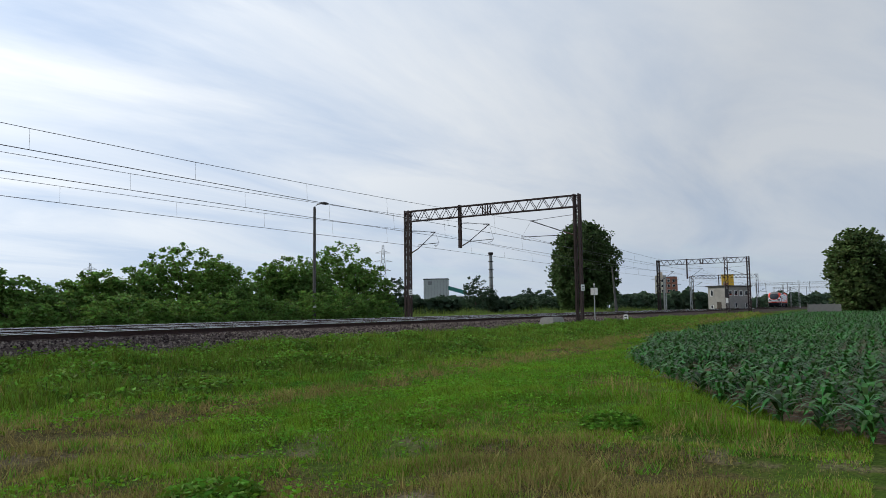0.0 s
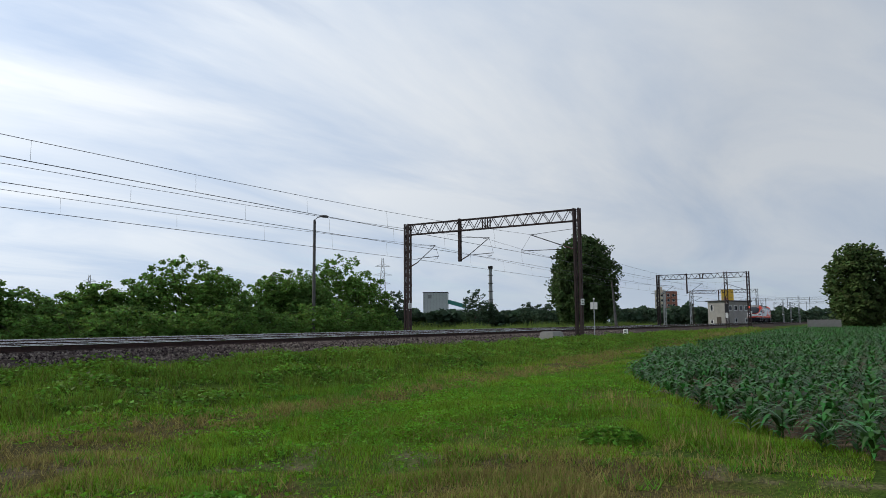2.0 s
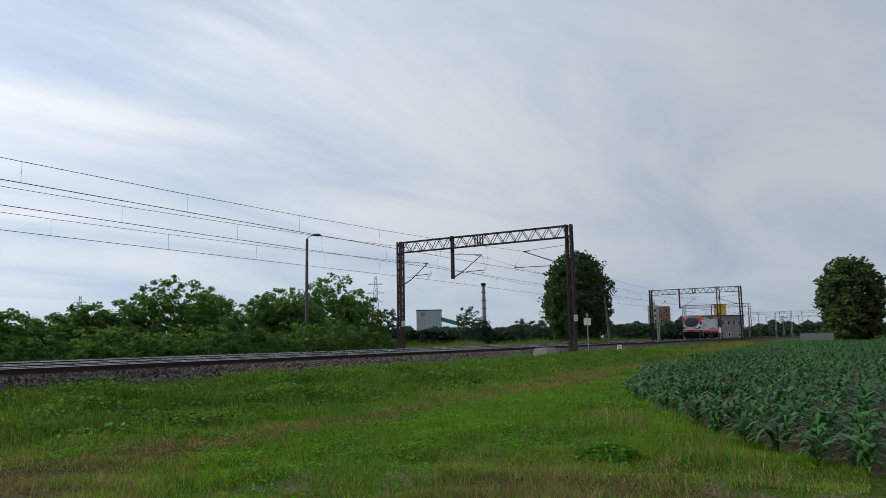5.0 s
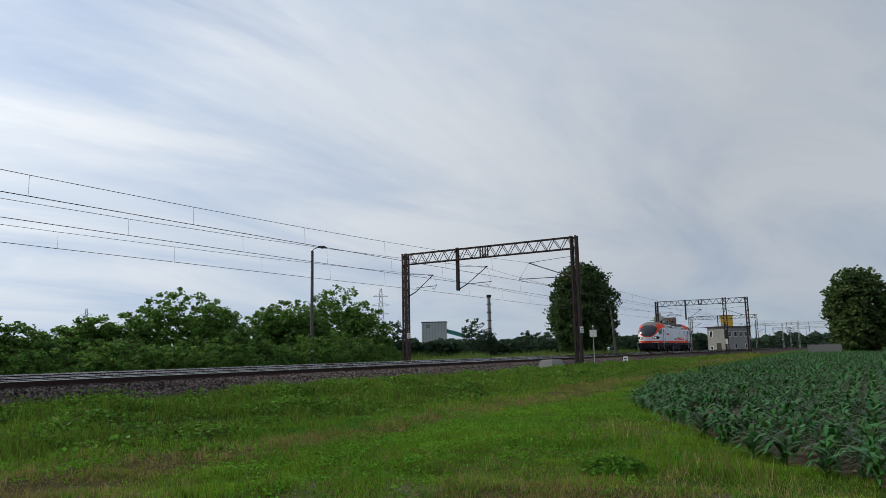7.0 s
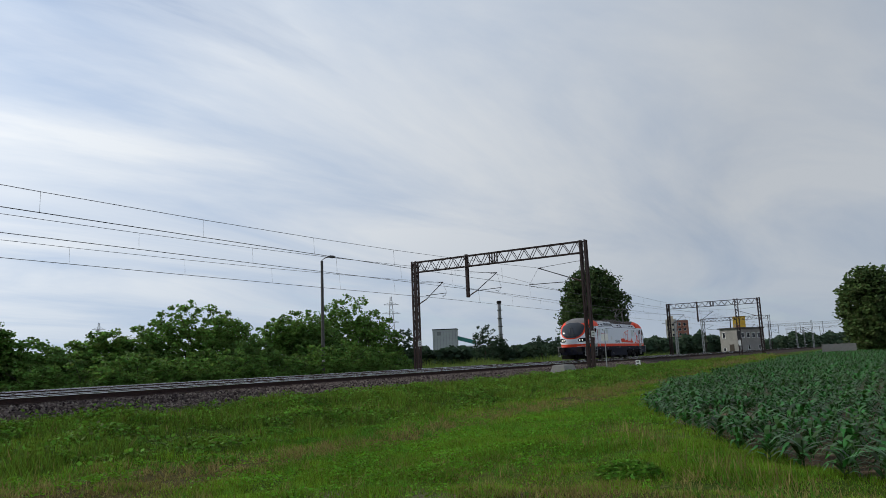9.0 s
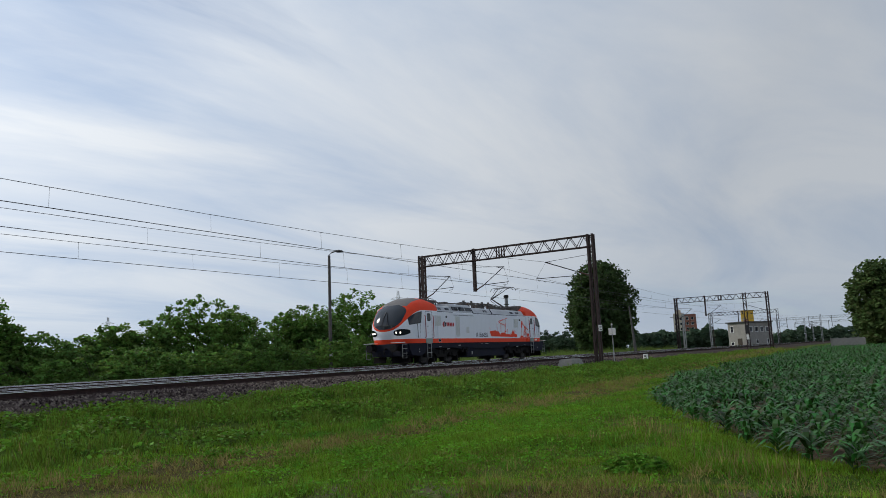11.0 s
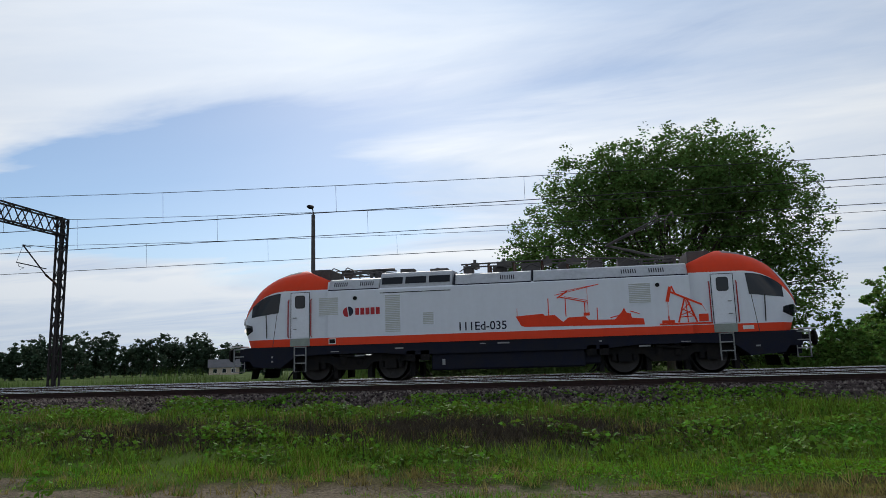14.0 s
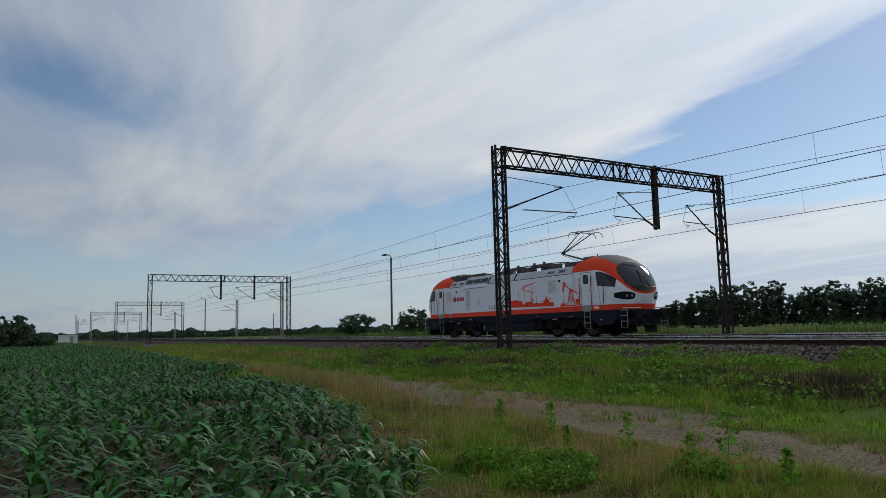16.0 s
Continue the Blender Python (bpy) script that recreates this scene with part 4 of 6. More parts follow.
        bog = part("bogie_frame", bm, "bogie", lo, "sooty bogie frame")
        bm = bmesh.new()
        for s in (-1, 1):
            for dx in (-1.405, 1.405):
                box(bm, (cx + dx, s * 1.1, 0.63), (0.42, 0.3, 0.34))
                for k in (-0.34, 0.34):
                    rod(bm, (cx + dx + k, s * 1.12, 0.5), (cx + dx + k, s * 1.12, 0.9), 0.1, 0.1, 10)
            for k in (-0.3, 0.3):
                rod(bm, (cx + k, s * 1.15, 0.62), (cx + k, s * 1.15, 1.05), 0.14, 0.14, 12)
            rod(bm, (cx - 0.4, s * 1.3, 0.95), (cx + 0.5, s * 1.3, 0.85), 0.05)
        pieces("axle_box", bm, "bogie", bog)
        bm = bmesh.new()
        for s in (-1, 1):
            for dx in (-0.62, 0.62, -2.15, 2.15):
                box(bm, (cx + dx, s * 0.85, 0.4), (0.16, 0.4, 0.5))
                tube(bm, [(cx + dx, s * 1.05, 0.5), (cx + dx * 1.1, s * 1.05, 0.22), (cx + dx * 1.16, s * 0.8, 0.14)], 0.03)
        pieces("brake_gear", bm, "bogie", bog, "brake blocks and sand pipes")
        for dx in (-1.405, 1.405):
            ws = part("wheelset", build(lambda bm: disc(bm, (0, 0, 0), 0.1, 1.7, 14)), "wheel", lo, "steel axle with two wheels")
            for s in (-1, 1):
                bm = bmesh.new()
                disc(bm, (0, s * 0.76, 0), 0.62, 0.13, 36)
                disc(bm, (0, s * 0.70, 0), 0.65, 0.03, 36)
                disc(bm, (0, s * 0.83, 0), 0.2, 0.06, 20)
                for k in range(8):
                    a = k * math.tau / 8
                    rod(bm, (0.36 * math.cos(a), s * 0.82, 0.36 * math.sin(a)), (0.36 * math.cos(a), s * 0.84, 0.36 * math.sin(a)), 0.035, seg=6)
                whl = part("wheel", bm, "wheel", ws)
                bm = bmesh.new()
                o = [bm.verts.new((0.61 * math.cos(k * math.tau / 36), s * 0.829, 0.61 * math.sin(k * math.tau / 36))) for k in range(36)]
                i = [bm.verts.new((0.52 * math.cos(k * math.tau / 36), s * 0.829, 0.52 * math.sin(k * math.tau / 36))) for k in range(36)]
                for k in range(36):
                    bm.faces.new((o[k], o[(k + 1) % 36], i[(k + 1) % 36], i[k]))
                bmesh.ops.solidify(bm, geom=bm.faces[:], thickness=0.004)
                part("rim", bm, "tread", whl, "bright worn wheel rim")
            WHEELSETS.append((ws, cx + dx))
    # side wall details, both sides alike
    for x, z, w, h in ((-6.12, 2.66, 0.72, 0.64), (4.55, 2.67, 0.72, 0.66), (-3.80, 2.33, 0.56, 1.3), (-2.55, 2.12, 0.4, 0.42)):
        bm = bmesh.new()
        for dx in (-w / 2, w / 2):
            box(bm, (x + dx, -1.506, z), (0.03, 0.02, h - 0.032))
        for dz in (-h / 2, h / 2):
            box(bm, (x, -1.506, z + dz), (w + 0.03, 0.02, 0.03))
        fr = part("grille_frame", bm, "door_white", body, "white grille frame")
        bm = bmesh.new()
        n = int(h / 0.06)
        for k in range(n):
            box(bm, (x, -1.503, z - h / 2 + (k + 0.5) * h / n), (w - 0.02, 0.012, h / n * 0.8), lean=Matrix.Rotation(radians(25), 4, "X"))
        part("grille", bm, "grille", fr, "pale ventilation slats")
    bm = bmesh.new()
    box(bm, (-3.0, -1.505, 3.06), (2.5, 0.012, 0.025))
    for x in (-5.15, 5.13):
        disc(bm, (x, -1.51, 2.92), 0.07, 0.05, 12)
    box(bm, (-5.98, -1.508, 1.44), (0.2, 0.02, 0.14))
    pieces("side_fitting", bm, "bogie", body, "small dark vents and fittings on the side wall")
    bm = bmesh.new()
    box(bm, (-5.98, -1.506, 1.44), (0.26, 0.014, 0.2))
    box(bm, (7.85, -1.506, 1.44), (0.34, 0.014, 0.12))
    pieces("placard", bm, "white_paint", body, "small white placards")
    # company mark as plain shapes: a two-coloured roundel and five red blocks
    bm = bmesh.new()
    flat(bm, [(-5.42 + 0.17 * math.cos(a), 2.44 + 0.17 * math.sin(a)) for a in np.linspace(math.pi * 0.55, math.pi * 1.55, 14)], -1.506)
    for k in range(5):
        x = -5.14 + k * 0.185
        flat(bm, [(x, 2.33), (x + 0.14, 2.33), (x + 0.14, 2.57), (x, 2.57)], -1.506)
    pieces("company_mark", bm, "red_film", body, "crimson roundel half and five crimson blocks")
    bm = bmesh.new()
    flat(bm, [(-5.38 + 0.17 * math.cos(a), 2.46 + 0.17 * math.sin(a)) for a in np.linspace(-math.pi * 0.45, math.pi * 0.55, 14)], -1.507)
    part("company_roundel", bm, "navy_film", body, "navy roundel half")
    cu = bpy.data.curves.new("class_number", "FONT")
    cu.body, cu.size, cu.extrude, cu.align_x = "111Ed-035", 0.40, 0.003, "CENTER"
    cu.offset = 0.004
    cu.materials.append(M["navy_film"])
    num = new("class_number", cu)
    num.parent = body
    num.matrix_basis = pose(-0.7, -1.507, 1.66, 90, 0, 0)
    num.scale = (0.98, 1, 1)
    tagged(num, "navy class number lettering")
    # tanker, crane and pump-jack decals
    laid = itertools.count()

    def strip(bm, a, b, t):
        a, b = Vector(a), Vector(b)
        y = -1.507 - 0.0008 * (next(laid) % 14)
        n = (b - a).normalized().orthogonal() * (t / 2)
        flat(bm, [tuple(a + n), tuple(a - n), tuple(b - n), tuple(b + n)] if n.cross(b - a) < 0 else [tuple(a - n), tuple(a + n), tuple(b + n), tuple(b - n)], y)

    bm = bmesh.new()
    flat(bm, [(0.45, 2.06), (0.62, 1.74), (0.75, 1.70), (4.65, 1.64), (4.62, 1.84), (4.25, 1.88), (4.22, 2.02), (4.08, 2.06), (4.02, 2.22), (3.92, 2.06), (3.82, 1.96), (3.70, 1.84), (2.85, 1.86), (2.75, 1.98),
              (2.2, 1.96), (2.02, 1.82), (1.75, 2.06), (1.42, 2.05), (1.36, 2.12)], -1.506)
    for a, b, t in (((1.55, 2.05), (1.55, 2.62), 0.03), ((0.5, 2.06), (0.5, 2.32), 0.015), ((3.15, 1.85), (3.15, 2.25), 0.03), ((3.55, 1.9), (3.9, 1.98), 0.03), ((4.2, 2.1), (4.5, 2.0), 0.03),
                    ((2.8, 2.0), (2.8, 2.1), 0.2), ((1.9, 2.66), (2.86, 2.44), 0.03), ((2.1, 2.66), (2.86, 2.50), 0.018), ((2.12, 2.62), (2.12, 2.0), 0.03), ((2.75, 2.45), (2.75, 1.98), 0.03), ((2.85, 2.05), (2.85, 2.98), 0.010),
                    ((2.10, 2.79), (2.16, 2.86), 0.012), ((2.40, 2.86), (2.46, 2.92), 0.012), ((2.70, 2.92), (2.76, 2.97), 0.012),
                    ((1.78, 2.72), (3.24, 3.03), 0.022), ((1.95, 2.82), (3.24, 3.03), 0.018), ((1.85, 2.62), (2.2, 2.84), 0.045)):
        strip(bm, a, b, t)
    part("tanker_decal", bm, "orange", body, "orange ship and crane silhouette decal")
    bm = bmesh.new()
    for a, b, t in (((5.12, 1.62), (6.78, 1.62), 0.1), ((5.72, 1.66), (5.95, 2.44), 0.085), ((6.3, 1.66), (6.02, 2.44), 0.085), ((6.02, 1.66), (5.99, 2.4), 0.05), ((5.78, 1.84), (6.24, 1.86), 0.05), ((5.8, 1.9), (6.2, 2.05), 0.05), ((6.25, 1.85), (5.88, 2.1), 0.05), ((5.85, 2.05), (6.12, 2.3), 0.05),
                    ((5.5, 2.68), (6.48, 2.22), 0.10), ((5.40, 2.35), (5.52, 2.84), 0.13), ((5.56, 2.86), (5.66, 2.62), 0.08), ((5.42, 2.4), (5.42, 1.7), 0.015), ((6.48, 2.22), (6.6, 2.0), 0.02), ((5.2, 1.70), (5.6, 1.70), 0.12), ((5.42, 1.75), (5.42, 1.9), 0.07),
                    ((6.36, 1.80), (6.66, 1.80), 0.30)):
        strip(bm, a, b, t * (0.6 if t < 0.11 else 0.8))
    part("pumpjack_decal", bm, "orange", body, "orange oil pump silhouette decal")
    # roof equipment
    bm = bmesh.new()
    for x in (-1.3, -0.5, 0.4, 1.4, 2.3, 3.1):
        for y in (-0.35, 0.4):
            rod(bm, (x, y, 3.66), (x, y, 4.06), 0.06, 0.05)
    pieces("roof_insulator", bm, "insulator", lo, "ribbed roof insulators")
    bm = bmesh.new()
    tube(bm, [(-1.5, -0.35, 4.07), (0.4, -0.35, 4.09), (3.1, -0.35, 4.08), (4.6, -0.3, 4.0)], 0.03)
    tube(bm, [(-1.3, 0.4, 4.07), (3.1, 0.4, 4.08)], 0.03)
    for x, w in ((0.05, 0.5), (1.6, 0.3), (-1.0, 0.24), (2.5, 0.5)):
        box(bm, (x, -0.2, 4.02), (w, 0.6, 0.16))
        box(bm, (x, -0.35, 4.15), (0.1, 0.14, 0.14))
    for k in range(9):
        x = -4.6 + 1.12 * k
        box(bm, (x, 0.1 - 0.3 * (k % 2), 3.86), (0.34 + 0.16 * (k % 3), 0.5, 0.30))
        tube(bm, [(x - 0.3, -0.5, 3.80), (x, -0.46, 3.98), (x + 0.34, -0.5, 3.84)], 0.022)
    part("busbar", bm, "roof_gear", lo, "dark roof busbars and switches")

    def pantograph(x, e, raised):
        p = part("pantograph", build(lambda bm: ([rod(bm, (x + dx, y, 3.62), (x + dx, y, 3.9), 0.06, 0.05) for dx in (-0.55, 0.55) for y in (-0.5, 0.5)],
                                                 [tube(bm, [(x - 0.75, y, 3.92), (x + 0.75, y, 3.92)], 0.035) for y in (-0.45, 0.45)],
                                                 [tube(bm, [(x + dx, -0.5, 3.92), (x + dx, 0.5, 3.92)], 0.035) for dx in (-0.5, 0.0, 0.5)], box(bm, (x + e * 0.45, 0, 3.98), (0.4, 0.5, 0.16)))),
                 "roof_gear", lo, "raised dark pantograph" if raised else "folded dark pantograph")
        if raised:
            knee, head = (x - e * 1.65, 4.55), (x + e * 0.25, 5.50)
        else:
            knee, head = (x - e * 1.3, 4.08), (x + e * 0.6, 4.12)
        part("lower_arm", build(lambda bm: (tube(bm, [(x + e * 0.35, 0, 3.98), (knee[0], 0, knee[1])], [0.06, 0.045]), tube(bm, [(x - e * 0.2, 0.1, 3.94), (knee[0] - e * 0.06, 0.1, knee[1] - 0.08)], 0.016))), "roof_gear", p)
        part("upper_arm", build(lambda bm: [tube(bm, [(knee[0], s * 0.05, knee[1]), (head[0], s * 0.42, head[1] - 0.08)], [0.045, 0.022]) for s in (-1, 1)] +
                                [tube(bm, [(knee[0] - e * 0.08, 0, knee[1] - 0.05), (head[0] - e * 0.1, 0, head[1] - 0.16)], 0.014)]), "roof_gear", p)
        horn = lambda bm: [tube(bm, [(head[0] + dx, -0.98, head[1] - 0.26), (head[0] + dx, -0.88, head[1] - 0.06), (head[0] + dx, -0.7, head[1]), (head[0] + dx, 0.7, head[1]), (head[0] + dx, 0.88, head[1] - 0.06),
                                     (head[0] + dx, 0.98, head[1] - 0.26)], 0.022) for dx in (-0.22, 0.3)] + [tube(bm, [(head[0] - 0.22, s * 0.42, head[1] - 0.08), (head[0] + 0.3, s * 0.42, head[1] - 0.06)], 0.02) for s in (-1, 1)]
        part("collector_head", build(horn), "roof_gear", p, "twin collector strips with curved horns")

    pantograph(-5.35, -1, False)
    pantograph(5.35, 1, True)
    return lo


LOCO = build_locomotive()


# ---- plants ----
M.update({
    "leaf_tree": mat("broad tree leaves", (0.130, 0.225, 0.052), (0.075, 0.142, 0.036), 0.35, 0.65, spread=0.45, random_by="island", translucent=0.45, fine=2.0),
    "leaf_dark": mat("dark tree leaves", (0.072, 0.112, 0.036), (0.042, 0.074, 0.027), 0.35, 0.65, spread=0.4, random_by="island", translucent=0.4, fine=2.0),
    "leaf_bush": mat("hedge leaves", (0.145, 0.255, 0.050), (0.078, 0.150, 0.032), 0.3, 0.65, spread=0.5, random_by="island", translucent=0.45, fine=1.6),
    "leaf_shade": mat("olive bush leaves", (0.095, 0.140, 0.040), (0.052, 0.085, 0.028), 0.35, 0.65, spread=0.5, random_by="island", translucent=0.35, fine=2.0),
    "leaf_far": mat("distant foliage", (0.058, 0.092, 0.052), (0.036, 0.062, 0.040), 0.1, 0.8, spread=0.35, random_by="island", translucent=0.3, fine=0.6),
    "weed": mat("weed leaves", (0.13, 0.27, 0.024), (0.07, 0.16, 0.018), 0.6, 0.75, spread=0.5, random_by="island", translucent=0.35),
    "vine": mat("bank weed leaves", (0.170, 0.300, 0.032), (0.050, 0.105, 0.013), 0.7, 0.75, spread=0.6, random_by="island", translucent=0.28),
    # meadow grass green darkened: paints shade on the bank facing away from the sun
    "bank_grass": mat("rank bank grass darkened for shade", (0.165, 0.262, 0.028), (0.070, 0.125, 0.014), 0.4, 0.75, spread=0.55, random_by="island", translucent=0.3),
    "reed": mat("rank verge grass", (0.165, 0.225, 0.048), (0.085, 0.135, 0.026), 0.2, 0.75, spread=0.4, random_by="island", translucent=0.2),
    "grass": mat("green grass blades", (0.205, 0.330, 0.026), (0.085, 0.165, 0.014), 0.35, 0.7, spread=0.6, random_by="island", translucent=0.4, fine=1.5),
    "grass_dry": mat("dry grass blades", (0.320, 0.262, 0.092), (0.155, 0.130, 0.044), 0.5, 0.75, spread=0.35, random_by="island", translucent=0.3),
    "maize": mat("blue-green maize leaves", (0.058, 0.155, 0.028), (0.020, 0.064, 0.012), 0.3, 0.42, spread=0.7, random_by="island", translucent=0.25, spec=0.24),
    "sedge": mat("dark green reeds", (0.098, 0.150, 0.032), (0.052, 0.090, 0.020), 0.2, 0.75, spread=0.4, random_by="island", translucent=0.2),
    "clover": mat("bright clover leaves", (0.165, 0.330, 0.022), (0.090, 0.200, 0.015), 0.5, 0.75, spread=0.5, random_by="island", translucent=0.35),
    "dead_stem": mat("brown dead stems", (0.095, 0.070, 0.044), (0.036, 0.027, 0.018), 0.8, 0.9, spread=0.5, random_by="island"),
})


def leaf_sheet(name, at, size, material, rng, flat=0.35, droop=0.0, long=1.5):
    """Small pointed leaves, one at each place, turned every way."""
    n = len(at)
    a = rng.uniform(0, math.tau, n)
    d = np.stack([np.cos(a), np.sin(a), rng.normal(-droop, flat, n)], -1)
    d /= np.linalg.norm(d, axis=1)[:, None]
    s = np.cross(d, rng.normal(0, 1, (n, 3)))
    s /= np.linalg.norm(s, axis=1)[:, None] + 1e-9
    k = (size * rng.uniform(0.6, 1.35, n))[:, None]
    v = np.stack([at - d * k * long * 0.5, at + s * k * 0.5, at + d * k * long * 0.5, at - s * k * 0.5], 1)
    f = np.arange(n * 4).reshape(n, 4)
    return grid_mesh(name, v.reshape(-1, 3), f, material)


def puffs(lobes, count, rng, clump=0.9, hollow=0.55):
    """Leaf places in many small clumps spread over the lobes (x, y, z, rx, ry, rz) of a crown."""
    lobes = np.array(lobes, float)
    vol = lobes[:, 3] * lobes[:, 5]
    pick = rng.choice(len(lobes), max(12, count // 30), p=vol / vol.sum())
    L = lobes[pick]
    d = rng.normal(0, 1, (len(L), 3))
    d /= np.linalg.norm(d, axis=1)[:, None]
    r = hollow + (1 - hollow) * rng.random(len(L)) ** 0.6
    r = r * rng.uniform(0.86, 1.1, len(L))
    cen = L[:, :3] + d * L[:, 3:] * r[:, None]
    who = rng.integers(0, len(cen), count)
    out = rng.normal(0, 1, (count, 3))
    out /= np.linalg.norm(out, axis=1)[:, None]
    rad = clump * rng.uniform(0.5, 1.2, len(cen))[who] * rng.random(count) ** 0.5
    p = cen[who] + out * rad[:, None] * np.array([1, 1, 0.7])
    return p


def limbs(bm, base, lobes, rng, r0, stems=1, twigs=14):
    """A trunk or several stems, and limbs that reach into the lobes."""
    base = Vector(base)
    for s in range(stems):
        foot = base + Vector((rng.uniform(-0.5, 0.5), rng.uniform(-0.4, 0.4), 0)) * (stems > 1)
        mid = Vector(lobes[0][:3])
        fork = foot.lerp(mid, 0.5 if stems == 1 else 0.35) + Vector((rng.uniform(-0.3, 0.3), 0, 0)) * stems
        tube(bm, [foot + Vector((0, 0, -0.15)), foot.lerp(fork, 0.5) + Vector((rng.uniform(-0.15, 0.15), 0, 0)), fork], [r0 * 1.2, r0 * 0.9, r0 * 0.72], 8)
        for k in range(twigs):
            lo = lobes[int(rng.integers(0, len(lobes)))]
            end = Vector((lo[0] + rng.uniform(-0.7, 0.7) * lo[3], lo[1] + rng.uniform(-0.7, 0.7) * lo[4], lo[2] + rng.uniform(-0.4, 0.75) * lo[5]))
            a = foot.lerp(fork, rng.uniform(0.65, 1.0))
            b = a.lerp(end, 0.5) + Vector((0, 0, 0.12 * (end - a).length))
            tube(bm, [a, b, end], [r0 * 0.42, r0 * 0.24, 0.02], 5)


def tree(at, lobes, count, size, label, leaf="leaf_tree", r0=0.3, stems=1, clump=0.9, hollow=0.5, seed=1, name="tree", group="", droop=0.1, twigs=14, category="tree"):
    """A tree with its foot at (x, y); the lobes are given from its foot."""
    rng = np.random.default_rng(seed)
    z = float(land(at[0], at[1]))
    t = thing(name, (at[0], at[1], z), label, category, group)
    bm = bmesh.new()
    limbs(bm, (0, 0, 0), lobes, rng, r0, stems, twigs)
    part("trunk", bm, "bark", t, "rough dark trunk and limbs", smooth=True)
    c = leaf_sheet("crown", puffs(lobes, count, rng, clump, hollow), size, leaf, rng, droop=droop)
    c.parent = t
    return t


def on_bearing(az, d):
    return d * math.sin(radians(az)), d * math.cos(radians(az))


# the broad tree behind the tracks
tree((6.3, 40.0), [(0.5, 0, 9.2, 5.8, 4.8, 4.6), (-4.4, 0, 8.0, 4.4, 3.8, 3.6), (4.8, 0.3, 8.6, 3.8, 3.8, 3.9), (1.2, -0.5, 11.0, 4.6, 3.6, 3.1), (-2.8, 0.4, 10.9, 4.0, 3.2, 3.0), (6.3, 0, 5.4, 2.4, 2.6, 2.6), (-7.4, 0, 6.2, 2.6, 2.6, 2.2), (4.0, 0, 10.9, 3.4, 3.2, 2.7),
                   (0.5, 0, 4.6, 5.0, 3.0, 2.2)],
     108000, 0.118, "broad spreading deciduous tree in full leaf behind the tracks", stems=4, r0=0.2, clump=0.62, hollow=0.3, seed=11, twigs=22)
# the dense dark tree beside the far end of the bank
x, y = on_bearing(70.05, 128)
tree((x, y), [(0, 0, 8.4, 6.8, 5.8, 6.4), (0, 0, 12.6, 5.0, 4.6, 4.1), (-1.2, 0, 5.0, 5.6, 5, 3.8), (1.5, 0, 5.2, 5.4, 5, 3.8), (0, 0, 2.4, 5.0, 4.5, 2.2)], 40000, 0.36, "tall dense dark green tree beside the railway", "leaf_dark", 0.4, clump=1.2,
     hollow=0.62, seed=12, droop=0.6)
# the big tree at the edge of the maize
x, y = on_bearing(89.35, 140)
tree((x, y), [(0, 0, 7.6, 6.0, 5.5, 5.6), (-2.5, 0, 4.2, 4.2, 4, 3.4), (3, 0, 4.6, 4.6, 4, 3.8), (0.2, 0, 11.6, 4.2, 3.6, 3.2), (0, 0, 2.2, 5.4, 4, 2.0)], 26000, 0.42, "large rounded dark tree at the edge of the maize field", "leaf_shade", 0.45, clump=1.2,
     hollow=0.6, seed=13)

# hedge and bushes along the far side: bearing, distance, half-width, height
HEDGE = [(21.4, 45, 2.2, 2.7), (24.0, 46, 2.0, 5.3), (25.6, 46, 1.6, 3.4), (28, 47, 2.4, 3.2), (30.6, 49, 2.0, 3.0), (32.6, 50, 1.8, 3.8), (34.8, 51, 2.2, 3.8), (38.4, 53, 3.2, 5.5), (41.0, 55, 2.4, 4.9), (42.6, 52, 2.0, 3.0), (45.0, 60, 2.2, 4.9),
         (46.6, 60, 2.4, 5.5), (48.3, 59, 2.0, 4.5), (50.3, 66, 3.6, 6.9), (52.4, 64, 2.6, 5.4)]
LOW = [(24, 42, 2.4, 1.7), (27.5, 42, 2.6, 1.9), (31, 43.5, 2.6, 1.9), (34.5, 45, 2.8, 2.3), (37.5, 46, 2.6, 2.1), (41, 48, 3.0, 2.2), (44.5, 50.5, 3.0, 2.1), (47.5, 53, 3.0, 2.5), (50.3, 56, 3.2, 2.6), (52.7, 60, 3.0, 2.3),
       (54.2, 63, 2.0, 1.8), (-3.5, 41, 1.8, 5.0), (-5.6, 41.5, 1.8, 6.0), (-1.4, 41, 1.5, 3.6), (-7.4, 41.5, 1.7, 5.8), (-9.3, 41.5, 1.5, 4.2), (-11.0, 42, 1.4, 2.7), (0.8, 41, 1.8, 3.4), (3.6, 41.5, 2.0, 3.2), (6.4, 42, 2.2, 3.4), (9.6, 42, 2.2, 3.3), (12.8, 42, 2.2, 3.2),
       (15.8, 42, 2.2, 3.0), (18.6, 42, 2.2, 3.0), (21.2, 42, 2.2, 2.7)]
for k, (az, d, w, h) in enumerate(HEDGE):
    tree(on_bearing(az, d), [(0, 0, h * 0.72, w, w * 0.8, h * 0.42), (0.3 * w, 0, h * 0.5, w * 0.95, w * 0.8, h * 0.44), (-0.4 * w, 0.1, h * 0.48, w * 0.95, w * 0.8, h * 0.42), (0, -0.4, h * 0.2, w * 1.1, w * 0.8, h * 0.2)],
         int(1900 * w + 1400 * h), 0.150, "dense green shrub in the hedge behind the tracks" if h < 4.5 else "tall leafy shrub rising from the hedge", "leaf_bush" if k % 3 else "leaf_tree", 0.09, 2, 0.42, 0.5, 40 + k, "shrub", "hedge behind the tracks", twigs=7,
         category="shrub")
